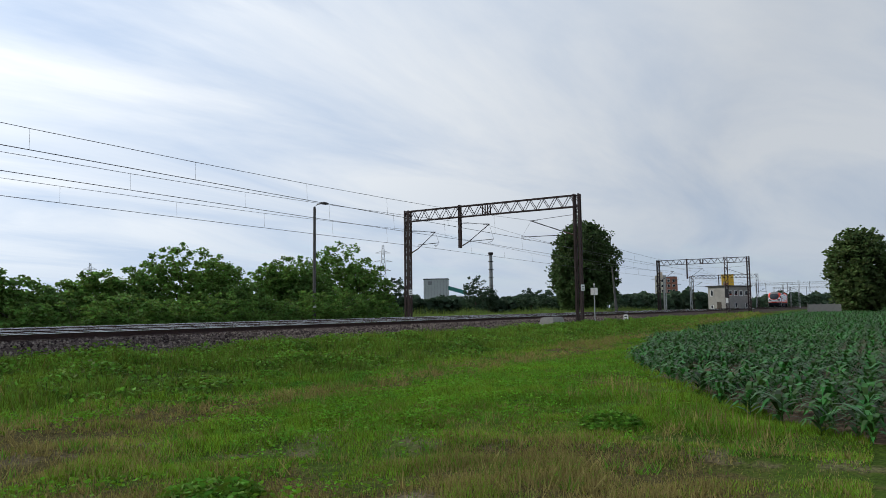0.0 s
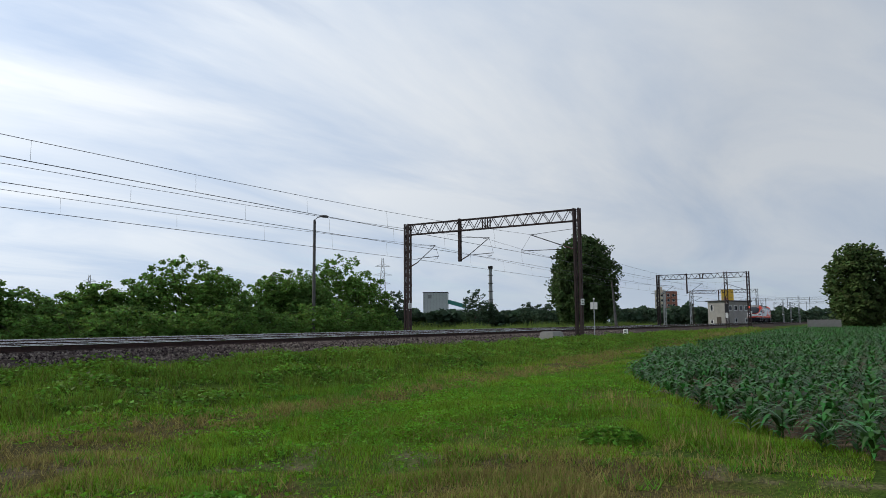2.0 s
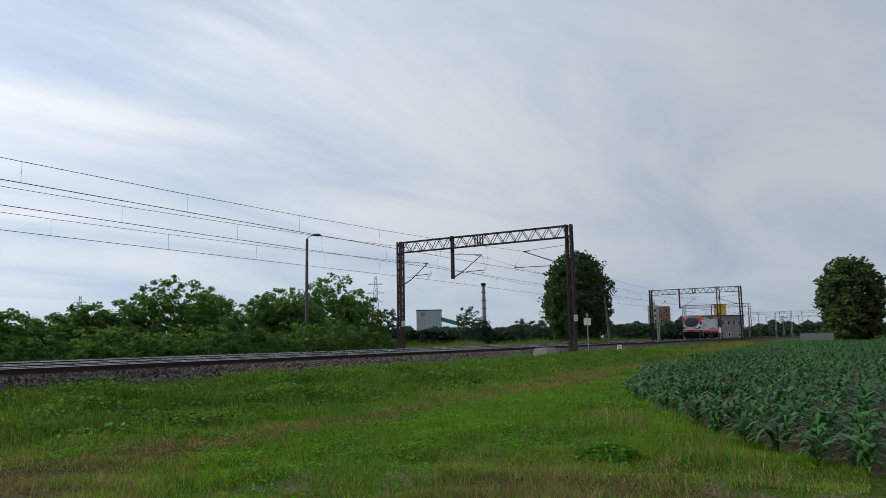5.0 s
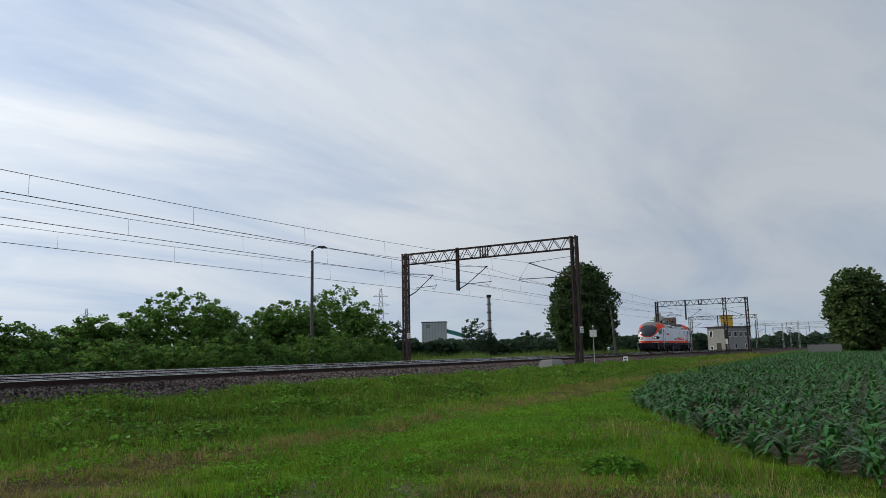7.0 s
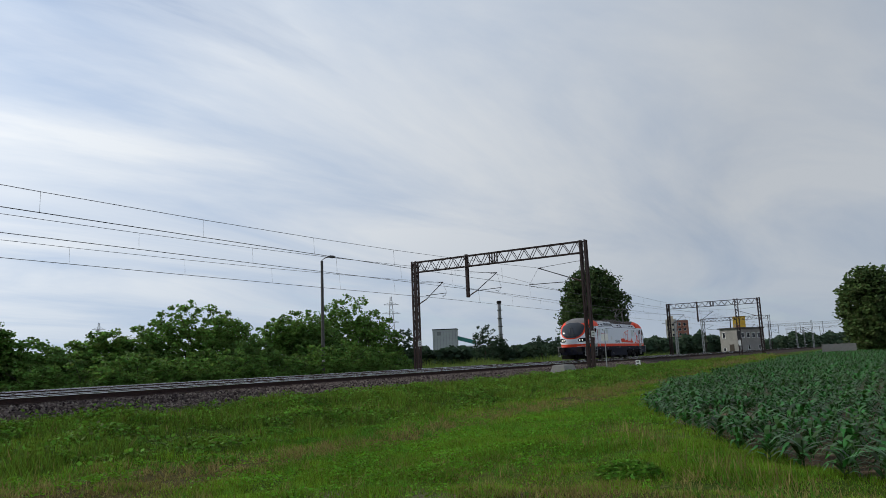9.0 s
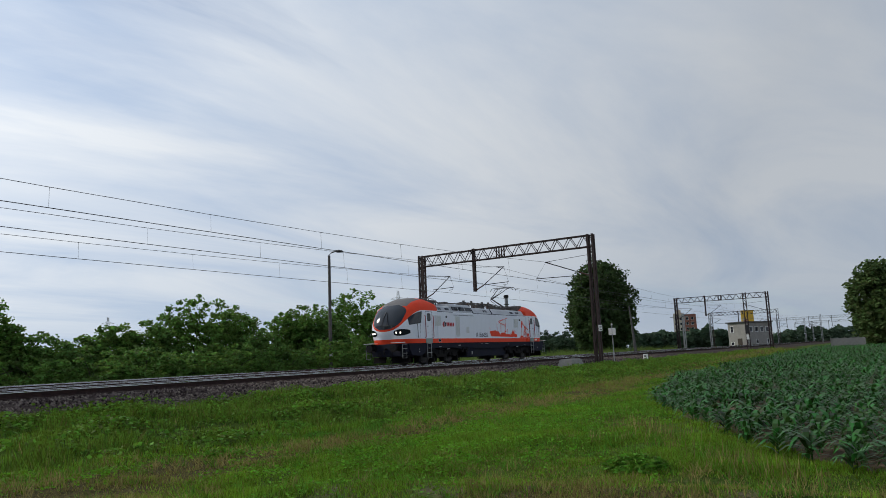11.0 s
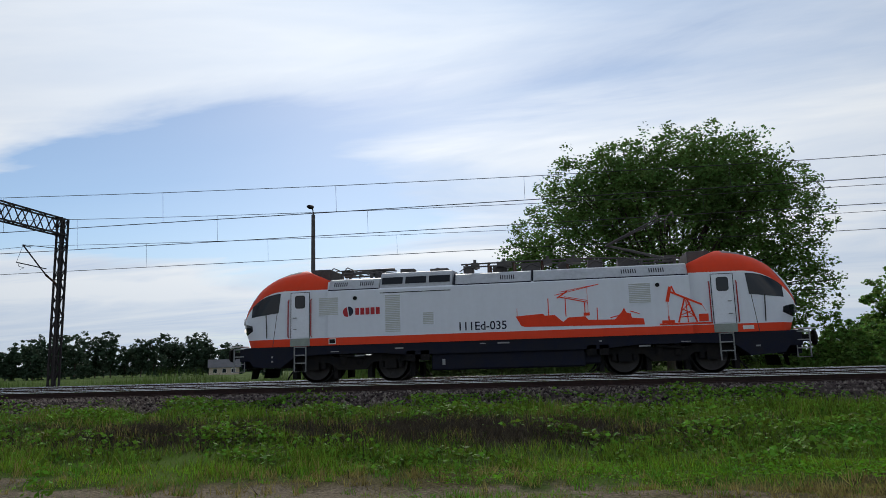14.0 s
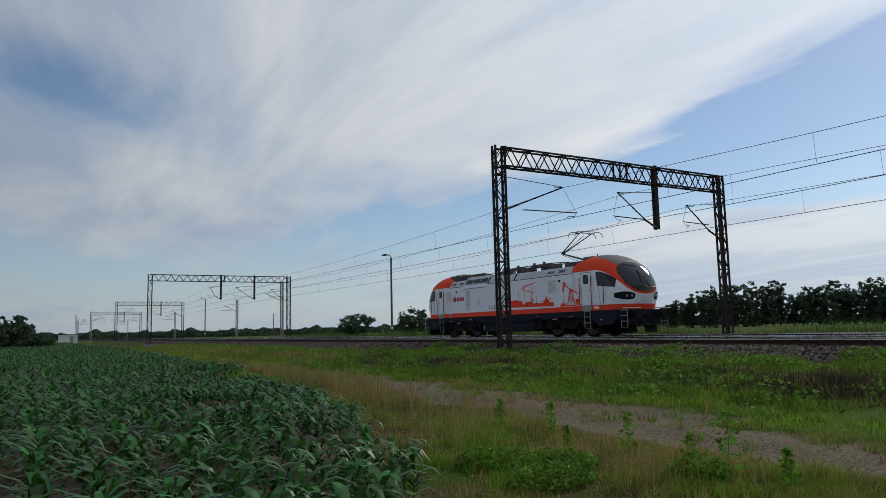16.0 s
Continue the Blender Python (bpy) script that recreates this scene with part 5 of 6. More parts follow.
for k, (az, d, w, h) in enumerate(LOW):
    tree(on_bearing(az, d), [(0, 0, h * 0.6, w, w * 0.7, h * 0.55), (0.4 * w, -0.2, h * 0.35, w * 0.8, w * 0.7, h * 0.36), (-0.5 * w, 0, h * 0.3, w * 0.8, w * 0.7, h * 0.32)],
         int(1100 * w + 850 * h), 0.130, "low spreading bush at the foot of the hedge" if az > 15 else "thin upright bush beside the broad tree", "leaf_bush" if az > 15 else "leaf_shade", 0.06, 2, 0.34, 0.5, 80 + k, "bush", "bushes at the foot of the hedge", twigs=5, category="bush")

# single trees farther off: bearing, distance, half-width, height
LONE = [(54.9, 175, 4.0, 9.4), (61.3, 180, 4.6, 9.8), (62.4, 185, 3.0, 7.0), (65.8, 170, 4.0, 6.2), (67.0, 160, 4.5, 5.2), (-62.0, 128, 3.6, 5.2), (-66.6, 134, 4.2, 4.6), (-60.3, 140, 2.5, 3.6), (-56.2, 118, 3.0, 5.6), (-53.5, 116, 3.2, 5.2),
        (-90.6, 128, 3.6, 5.2), (-92.4, 124, 4.2, 4.6), (-89.2, 122, 2.4, 2.2), (-22.6, 105, 2.0, 4.2), (-19.2, 80, 2.6, 3.2), (-16.5, 62, 2.0, 2.6), (-14.2, 56, 1.7, 2.2)]
for k, (az, d, w, h) in enumerate(LONE):
    tree(on_bearing(az, d), [(0, 0, h * 0.66, w * 0.9, w * 0.8, h * 0.36), (0.4 * w, 0, h * 0.5, w * 0.7, w * 0.7, h * 0.3), (-0.45 * w, 0, h * 0.48, w * 0.7, w * 0.7, h * 0.3), (0, 0, h * 0.25, w * 0.8, w * 0.7, h * 0.22)],
         3200, 0.30, "small deciduous tree standing alone in the fields" if az < 0 else "small open-crowned tree beyond the railway", "leaf_far" if abs(d) > 100 else "leaf_bush", 0.13, 1, 0.75, 0.45, 120 + k, "tree", "scattered field trees", twigs=7)

# tall wood beyond the fields, tree by tree
rng = np.random.default_rng(7)
WOOD = []
for az in np.arange(-42.0, -25.0, 0.62):
    WOOD.append((az + rng.uniform(-0.2, 0.2), rng.uniform(235, 265), rng.uniform(2.6, 3.8), float(np.interp(az, [-42, -39, -36, -34, -33.2, -32.5, -30, -27, -25], [8, 12, 14, 14.5, 7.5, 12.5, 13.5, 11.5, 8]) * rng.uniform(0.96, 1.18))))
for k, (az, d, w, h) in enumerate(WOOD):
    tree(on_bearing(az, d), [(0, 0, h * 0.66, w * 1.1, w, h * 0.34), (0.3, 0, h * 0.45, w * 1.1, w * 0.8, h * 0.3), (0, 0, h * 0.2, w * 1.3, w * 0.9, h * 0.22)], 3000, 0.46, "tall dark tree in a distant wood", "leaf_far", 0.2, 1, 1.0, 0.1, 300 + k, "tree",
         "distant wood", twigs=5)

# far tree lines, past counting
pts = []
for a0, a1, d, h0, h1 in ((54, 69, 230, 4.5, 7.5), (72, 80.5, 300, 6, 10), (81.5, 96, 380, 5, 11), (-96, -26, 520, 3.5, 8.0), (-26, -5, 420, 3, 6), (23, 36, 170, 3.5, 6.5)):
    az = rng.uniform(a0, a1, int((a1 - a0) * 420))
    dd = d * rng.uniform(0.97, 1.1, len(az))
    top = h0 + (h1 - h0) * (0.5 + 0.5 * wave(az * 1.0, az * 0.0, 0.5, d)) * (0.6 + 0.4 * wave(az, az * 0, 0.17, 1.0))
    pts.append(np.stack([dd * np.sin(np.radians(az)), dd * np.cos(np.radians(az)), -0.8 + np.maximum(top, 1.5) * rng.random(len(az)) ** 0.8], -1))
pts = np.concatenate(pts)
tagged(leaf_sheet("far_treeline", pts, 1.5, "leaf_far", rng), "hazy dark tree lines along the horizon", "trees", kind="stuff")


# ---- grass, weeds and maize ----
def blades(name, x, y, height, width, material, rng, label, lean=0.5):
    n = len(x)
    a, b = rng.uniform(0, math.tau, n), rng.uniform(0, math.tau, n)
    z = land(x, y) - 0.01
    base = np.stack([x, y, z], -1)
    side = np.stack([np.cos(a), np.sin(a), np.zeros(n)], -1) * (width / 2)[:, None]
    bend = np.stack([np.cos(b), np.sin(b), np.zeros(n)], -1) * (height * lean * rng.random(n))[:, None]
    tip = base + bend + np.array([0, 0, 1.0]) * height[:, None]
    v = np.stack([base - side, base + side, tip], 1).reshape(-1, 3)
    tagged(grid_mesh(name, v, np.arange(n * 3).reshape(n, 3), material), label, "grass", kind="stuff")


def scatter_grass():
    rng = np.random.default_rng(21)
    # meadow and bank, thinning out along the line
    n = 1350000
    u = rng.random(n)
    x = np.where(rng.random(n) < 0.66, rng.uniform(-24, 34, n), np.where(rng.random(n) < 0.5, rng.uniform(-95, -24, n), rng.uniform(34, 120, n)))
    y = 0.1 + 17.0 * u ** 0.85
    close = rng.random(n) < 0.42
    x, y = np.where(close, rng.uniform(-9, 13, n), x), np.where(close, rng.uniform(0.1, 9.5, n), y)
    ok = (y > field_edge(x) - 0.6) & (np.hypot(x, y) > 1.8)
    bank = smoothstep(10.2, 12.5, y)
    dirt, dry = dirt_mask(x, y), dry_mask(x, y)
    ok &= rng.random(n) > dirt * 1.15 + (0.06 + 0.5 * bank) * dry
    tuft = 0.5 + 0.5 * wave(x, y, 0.28, 3.0) + 0.35 * wave(x, y, 0.9, 1.0)
    ok &= rng.random(n) > 0.45 * bank
    ok &= rng.random(n) < 0.18 + 0.9 * np.clip(tuft, 0, 1)
    x, y, bank, dry, tuft, dirt = x[ok], y[ok], bank[ok], dry[ok], tuft[ok], dirt[ok]
    n = len(x)
    dist = np.hypot(x, y)
    h = (0.035 + 0.075 * np.clip(tuft, 0, 1.3) ** 1.5 + bank * (0.05 + 0.13 * np.clip(tuft, 0, 1.2))) * rng.uniform(0.6, 1.4, n) * (1 - 0.5 * dirt)
    w = 0.006 + 0.0008 * dist + 0.004 * bank
    is_dry = rng.random(n) < np.clip(dry * 0.92, 0.03, 0.9)
    # blades on the bank take the copy with shade put into its colour
    for flag, name, m, label in ((~is_dry & (bank < 0.5), "grass", "grass", "fresh green meadow grass on the flat"), (~is_dry & (bank >= 0.5), "bank_grass", "bank_grass", "rank grass on the railway bank, its green darkened to paint shade"), (is_dry, "dry_grass", "grass_dry", "dry yellow-brown grass stalks among the green")):
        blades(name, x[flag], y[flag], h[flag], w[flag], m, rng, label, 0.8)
    # tall pale grass beside the field's edge, and reeds behind the tracks
    n = 4200
    cx = rng.choice(rng.uniform(-34, -12, 46), n)
    x = cx + rng.normal(0, 0.16, n)
    y = field_edge(x) + 0.9 + 0.5 * np.sin(cx * 7.1) + rng.normal(0, 0.2, n) + 0.02 * np.abs(x)
    blades("tall_grass", x, y, rng.uniform(0.2, 0.5, n) * (1 + 0.6 * np.sin(cx * 3.3)), np.full(n, 0.012), "grass_dry", rng, "tall pale grass tufts along the field's edge", 0.35)
    n = 2600
    cx = rng.choice(rng.uniform(-13, -1.5, 60), n)
    x = cx + rng.normal(0, 0.12, n)
    y = field_edge(np.minimum(x, -5.3)) + 1.4 + 1.2 * np.sin(cx * 9.7) + rng.normal(0, 0.12, n)
    blades("tall_grass", x, y, rng.uniform(0.15, 0.42, n) * (1 + 0.5 * np.sin(cx * 3.3)), np.full(n, 0.009), "grass_dry", rng, "tall pale grass tufts between the field and the road", 0.5)
    n = 420
    x = rng.normal(9.6, 0.9, n)
    x = np.where(rng.random(n) < 0.5, x, rng.normal(13.2, 1.0, n))
    y = field_edge(x) + 1.2 + rng.normal(0, 0.3, n)
    blades("tall_grass", x, y, rng.uniform(0.15, 0.4, n), np.full(n, 0.012), "grass_dry", rng, "tall pale grass tufts along the field's edge", 0.5)
    n = 100000
    x = rng.uniform(-120, 150, n)
    y = 33.6 + rng.random(n) ** 1.1 * 11.0
    grow = smoothstep(33.6, 37.5, y)
    h = (0.12 + 1.5 * grow * (0.6 + 0.4 * wave(x, y, 2.0))) * rng.uniform(0.5, 1.2, n)
    east = x > 8 + 8 * wave(y, x, 3.0)
    blades("verge_grass", x[east], y[east], h[east], np.full(int(east.sum()), 0.05), "reed", rng, "tall yellow-green grass on the verge behind the tracks", 0.35)
    blades("verge_reeds", x[~east], y[~east], h[~east], np.full(int((~east).sum()), 0.05), "sedge", rng, "dark green reeds on the verge behind the tracks", 0.35)


scatter_grass()


def scatter_weeds():
    rng = np.random.default_rng(23)
    n = 270000
    x = rng.uniform(-34, 70, n)
    top = np.interp(x, [-40, 4, 14, 70], [18.9, 18.9, 18.0, 17.7])
    y = 11.2 + (top - 11.2) * rng.random(n) ** 0.9
    ok = rng.random(n) < np.clip(0.55 + 0.7 * wave(x, y, 1.1, 5.0) + 0.4 * wave(x, y, 0.35) - 0.35 * dry_mask(x, y), 0, 1)
    x, y = x[ok], y[ok]
    bed = np.interp(y, [17.2, 17.9, 19.3], [-0.66, -0.54, -0.27])
    z = np.where(y > 17.2, np.maximum(land(x, y), bed), land(x, y)) + rng.uniform(0.04, 0.30, len(x)) * np.clip(0.5 + 0.7 * wave(x, y, 0.5, 1.0), 0.12, 1.2)
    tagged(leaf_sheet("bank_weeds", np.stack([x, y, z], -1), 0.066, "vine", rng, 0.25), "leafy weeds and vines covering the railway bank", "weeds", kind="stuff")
    # bright low clover in the meadow
    n = 230000
    x, y = rng.uniform(-2, 26, n), rng.uniform(2.5, 11.5, n)
    patch = 1.2 * np.exp(-((x - 13.5) / 5.5) ** 2 - ((y - 7.0) / 2.0) ** 2) + 0.7 * np.exp(-((x - 3) / 4.0) ** 2 - ((y - 10.6) / 0.8) ** 2) + 0.35 * wave(x, y, 1.4, 2.0) + 0.25 * wave(x, y, 0.4)
    ok = (y > field_edge(x)) & (np.hypot(x, y) > 5) & (rng.random(n) < np.clip(patch, 0, 1)) & (rng.random(n) > dirt_mask(x, y))
    x, y = x[ok], y[ok]
    z = land(x, y) + rng.uniform(0.03, 0.11, len(x)) * np.clip(0.7 + 0.6 * wave(x, y, 0.35, 1.0), 0.3, 1.3)
    tagged(leaf_sheet("clover", np.stack([x, y, z], -1), 0.030, "clover", rng, 0.2, 0.0, 1.7), "bright green clover and low weeds in the meadow", "weeds", kind="stuff")
    # brown dead stems on the western slope
    n = 76000
    x, y = np.where(rng.random(n) < 0.5, rng.uniform(-34, 8, n), rng.uniform(-10, 5, n)), rng.normal(14.4, 1.1, n)
    ok = rng.random(n) < dry_mask(x, y) * 1.2
    x, y = x[ok], y[ok]
    blades("dead_stems", x, y, rng.uniform(0.08, 0.28, len(x)), np.full(len(x), 0.018), "dead_stem", rng, "brown dead weed stems on the railway bank", 1.4)
    clumps = [(4.3, 5.0, 0.45, 0.2), (8.6, 10.2, 0.4, 0.14), (9.4, 3.1, 0.42, 0.2), (12.5, 12.4, 0.6, 0.16), 
              (11.5, 10.6, 0.35, 0.12), (14.0, 10.9, 0.4, 0.15), (5.0, 13.2, 0.6, 0.2),
              (-6.5, 5.2, 0.55, 0.20), (-7.2, 4.9, 0.5, 0.22), (-5.1, 6.0, 0.34, 0.24), (-5.9, 4.7, 0.45, 0.2)]
    for k, (cx, cy, r, h) in enumerate(clumps):
        m = int(420 * (r / 0.5) ** 1.2) * (5 if cx < 0 else 3)
        a, q = rng.uniform(0, math.tau, m), np.sqrt(rng.random(m))
        px, py = cx + r * q * np.cos(a), cy + r * q * np.sin(a)
        pz = land(px, py) + h * (1 - 0.6 * q ** 2) * rng.uniform(0.25, 1.05, m)
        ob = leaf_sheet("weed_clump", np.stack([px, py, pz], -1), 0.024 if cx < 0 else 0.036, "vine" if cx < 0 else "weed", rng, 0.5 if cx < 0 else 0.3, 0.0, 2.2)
        tagged(ob, "leafy green weed clump growing in the grass", "weeds", "weed clumps in the meadow")

    # thin upright weeds at the edge of the dirt road
    for k, (cx, cy, h) in enumerate([(-4.9, 6.2, 0.80), (-4.3, 6.3, 0.4), (-6.6, 6.5, 0.55), (-2.4, 6.2, 0.35), (-7.4, 6.2, 0.3), (-5.2, 6.0, 0.45), (-8.6, 6.9, 0.5), (-1.2, 6.6, 0.3), (-9.8, 6.8, 0.42)]):
        m = 110
        f = rng.random(m)
        a = rng.uniform(0, math.tau, m)
        r = 0.20 * h / 0.6 * (1 - f * 0.75) * rng.uniform(0.3, 1, m)
        px, py = cx + r * np.cos(a), cy + r * np.sin(a)
        z0 = float(land(cx, cy))
        t = thing("tall_weed", (cx, cy, z0), "thin upright leafy weed at the edge of the road", "weed", "upright weeds by the road")
        part("stem", build(lambda bm: tube(bm, [(0, 0, -0.02), (0.01, 0.01, h * 0.5), (0.03, 0, h * 0.97)], [0.006, 0.005, 0.002], 4)), "weed", t)
        c = leaf_sheet("leaves", np.stack([px - cx, py - cy, h * (0.1 + 0.9 * f)], -1), 0.034, "weed", rng, 0.6, -0.3, 2.2)
        c.parent = t
    # coarse tufts all over the flat and along the road
    n, each = 6400, 15
    cx = np.where(rng.random(n) < 0.75, rng.uniform(-18, 22, n), rng.uniform(-45, 45, n))
    cy = 0.2 + 11.2 * rng.random(n) ** 0.85
    ok = (np.hypot(cx, cy) > 1.9) & (cy > field_edge(cx)) & (rng.random(n) > 0.75 * dirt_mask(cx, cy)) & (wave(cx, cy, 0.8, 7.0) > -0.35)
    cx, cy = cx[ok], cy[ok]
    n = len(cx)
    x = np.repeat(cx, each) + rng.normal(0, 0.055, n * each)
    y = np.repeat(cy, each) + rng.normal(0, 0.055, n * each)
    h = np.repeat(rng.uniform(0.07, 0.22, n), each) * rng.uniform(0.5, 1.2, n * each)
    w = 0.008 + 0.0007 * np.hypot(x, y)
    dry = np.repeat(rng.random(n) < 0.10 + 0.85 * dry_mask(cx, cy), each)
    blades("grass_tufts", x[~dry], y[~dry], h[~dry], w[~dry], "weed", rng, "coarse fresh green grass tufts in the meadow", 1.1)
    blades("grass_tufts", x[dry], y[dry], h[dry], w[dry], "grass_dry", rng, "coarse dry grass tufts in the meadow", 1.1)


scatter_weeds()


def maize_plant(leaves, parts, rng):
    """One young maize plant, as four-cornered faces round a foot at the origin."""
    vs, fs = [], []

    def quad(p):
        fs.append([len(vs) + k for k in range(4)])
        vs.extend(p)

    if parts > 2:
        for s in ((0.009, 0), (0, 0.009)):
            quad([(-s[0], -s[1], 0), (s[0], s[1], 0), (s[0] * 0.5, s[1] * 0.5, 0.34), (-s[0] * 0.5, -s[1] * 0.5, 0.34)])
    turn = rng.uniform(0, math.pi)
    for k in range(leaves):
        a = turn + (k % 2) * math.pi + rng.normal(0, 0.35)
        z0 = 0.06 + 0.24 * k / leaves
        ln = rng.uniform(0.42, 0.62) * (0.75 + 0.5 * k / leaves if k < leaves * 0.7 else 1.0)
        rise = rng.uniform(0.75, 1.25)
        prev = None
        for j in range(parts + 1):
            t = j / parts
            r = ln * (t * 0.85)
            z = z0 + ln * (rise * t - 1.05 * rise * t * t * rng.uniform(0.85, 1.0))
            w = 0.042 * (1 - t) ** 0.6 * (0.5 + min(1, t * 4) * 0.6) + 0.001
            c, s = math.cos(a), math.sin(a)
            row = ((r * c - w * s, r * s + w * c, z), (r * c + w * s, r * s - w * c, z))
            if prev:
                quad([prev[0], prev[1], row[1], row[0]])
            prev = row
    return np.array(vs), np.array(fs)


def sow(name, x, y, leaves, parts, scale, rng, label):
    kinds = [maize_plant(leaves, parts, rng) for _ in range(6)]
    V, F, at = [], [], 0
    which = rng.integers(0, 6, len(x))
    for k, (v, f) in enumerate(kinds):
        px, py = x[which == k], y[which == k]
        n = len(px)
        if not n:
            continue
        a = rng.uniform(0, math.tau, n)
        s = (scale * rng.uniform(0.75, 1.2, n))[:, None]
        c, d = np.cos(a)[:, None], np.sin(a)[:, None]
        P = np.stack([(v[None, :, 0] * c - v[None, :, 1] * d) * s + px[:, None], (v[None, :, 0] * d + v[None, :, 1] * c) * s + py[:, None], v[None, :, 2] * s * 1.05 + land(px, py)[:, None]], -1)
        V.append(P.reshape(-1, 3))
        F.append((f[None] + at + (np.arange(n) * len(v))[:, None, None]).reshape(-1, 4))
        at += n * len(v)
    tagged(grid_mesh(name, np.concatenate(V), np.concatenate(F), "maize"), label, "maize", kind="stuff")


def build_maize():
    rng = np.random.default_rng(31)
    for lo, hi, step, leaves, parts, scale, ylow in ((0, 26, 0.185, 8, 4, 0.86, -3.5), (26, 75, 0.33, 6, 3, 1.0, -4.5), (75, 255, 0.85, 4, 2, 1.4, -8)):
        for side in (-1, 1):
            rows = np.arange(ylow, 13, 0.52)
            xs = np.arange(max(lo, 4.6), hi, step) * side
            X, Y = np.meshgrid(xs, rows, indexing="ij")
            X, Y = X.ravel(), Y.ravel()
            X, Y = X + rng.normal(0, step * 0.25, len(X)), Y + rng.normal(0, 0.05, len(Y))
            gap = np.minimum(np.hypot((X - 17.5) / 2.0, Y - 3.2), np.minimum(np.hypot((X - 23) / 1.6, Y - 3.6), np.minimum(np.hypot((X + 14.5) / 1.6, Y - 3.2), np.hypot((X + 9.2) / 0.8, Y - 3.6))))
            ok = (Y < field_edge(X) - 0.25 + 0.2 * wave(X, Y, 1.5)) & (gap > 0.85) & (rng.random(len(X)) > 0.04) & (wave(X, Y, 2.7, 6.0) > -0.86)
            sow("maize", X[ok], Y[ok], leaves, parts, scale, rng, "rows of young blue-green maize plants in the field")


build_maize()


# ---- posts, signs and small things along the line ----
M.update({
    "lamp_post": mat("dark wooden-grey lamp post", (0.10, 0.095, 0.09), (0.06, 0.056, 0.052), 4, 0.7),
    "render_wall": mat("weathered grey render", (0.30, 0.285, 0.26), (0.20, 0.19, 0.175), 0.8, 0.9, bump=0.01),
    "felt": mat("dark roofing felt", (0.06, 0.058, 0.056), None, 1.0, 0.9),
    "brick_far": mat("red-brown facade", (0.30, 0.12, 0.085), (0.24, 0.10, 0.075), 0.3, 0.9),
    "cream": mat("cream facade", (0.55, 0.46, 0.36), (0.46, 0.38, 0.30), 0.3, 0.9),
    "tank_grey": mat("pale grey sheet cladding", (0.42, 0.43, 0.44), (0.35, 0.36, 0.37), 0.15, 0.6),
    "teal": mat("teal sheet roof", (0.05, 0.25, 0.22), None, 0.3, 0.6),
    "yellow": mat("yellow painted steel", (0.70, 0.42, 0.04), (0.58, 0.34, 0.04), 0.6, 0.6),
    "chimney": mat("grey banded stack", (0.26, 0.26, 0.27), (0.17, 0.17, 0.18), 0.12, 0.8),
    "roof_tile": mat("grey roof tiles", (0.15, 0.145, 0.15), None, 0.6, 0.8),
})


def lamp_post(x, y, top, label):
    z = float(land(x, y))
    t = thing("street_lamp", (x, y, z), label, "lamp post", "lamp posts along the tracks")
    h = top - z
    part("pole", build(lambda bm: (rod(bm, (0, 0, -0.3), (0, 0, h - 0.25), 0.14, 0.10, 10))), "lamp_post", t)
    arm = part("arm", build(lambda bm: tube(bm, [(0, 0, h - 0.7), (0, 0, h - 0.2), (0.06, -0.25, h - 0.03), (0.1, -0.55, h)], 0.04, 6)), "lamp_post", t)
    bm = bmesh.new()
    bmesh.ops.create_uvsphere(bm, u_segments=12, v_segments=8, radius=1, matrix=Matrix.Translation((0.14, -0.85, h + 0.0)) @ Matrix.Rotation(radians(8), 4, "X") @ Matrix.Diagonal((0.15, 0.42, 0.11, 1)))
    part("lantern", bm, "dark_steel", arm, "long dark lantern", smooth=True)
    part("number_band", build(lambda bm: rod(bm, (0, 0, 1.5), (0, 0, 1.75), 0.142, 0.14, 10)), "white_paint", t, "pale band on the pole")


lamp_post(40.5, 36.0, 8.67, "tall slim lamp post rising from the hedge")
lamp_post(-12.75, 36.0, 9.0, "tall slim lamp post behind the far track")
lamp_post(-72.8, 36.0, 9.2, "tall slim lamp post behind the far track")
lamp_post(-171.0, 36.0, 9.2, "distant slim lamp post beside the line")

# number plates of two gantry columns, unreadable writing as bars
for gx, gy in ((47.9, 17.8), (-25.1, 17.8), (47.9, 32.45), (127.2, 17.6)):
    t = thing("gantry_plate", (gx - 0.16, gy - 0.32, 1.75), "white enamel plate with dark bars fixed on a gantry column", "sign", "plates on the gantry columns")
    part("panel", build(lambda bm: box(bm, (0, 0, 0.22), (0.30, 0.02, 0.44), turn=-35)), "white_paint", t, bevel=0.006)
    pieces("bars", build(lambda bm: [box(bm, (-0.008, -0.012, z), (0.17, 0.012, 0.06), turn=-35) for z in (0.12, 0.29)]), "black_paint", t, "dark bars")

z = float(land(42.3, 17.6))
t = thing("concrete_cover", (42.3, 17.6, z), "grey concrete cable pit cover set in the ballast edge", "concrete block")
bm = bmesh.new()
for v in box(bm, (0, 0, 0.22), (2.0, 1.1, 0.62)):
    if v.co.z > 0.2:
        v.co.x, v.co.y = v.co.x * 0.82, v.co.y * 0.75
part("block", bm, "concrete", t, bevel=0.03)
part("lid", build(lambda bm: box(bm, (0, 0, 0.545), (1.4, 0.7, 0.03))), "concrete", t, "flat concrete lid")

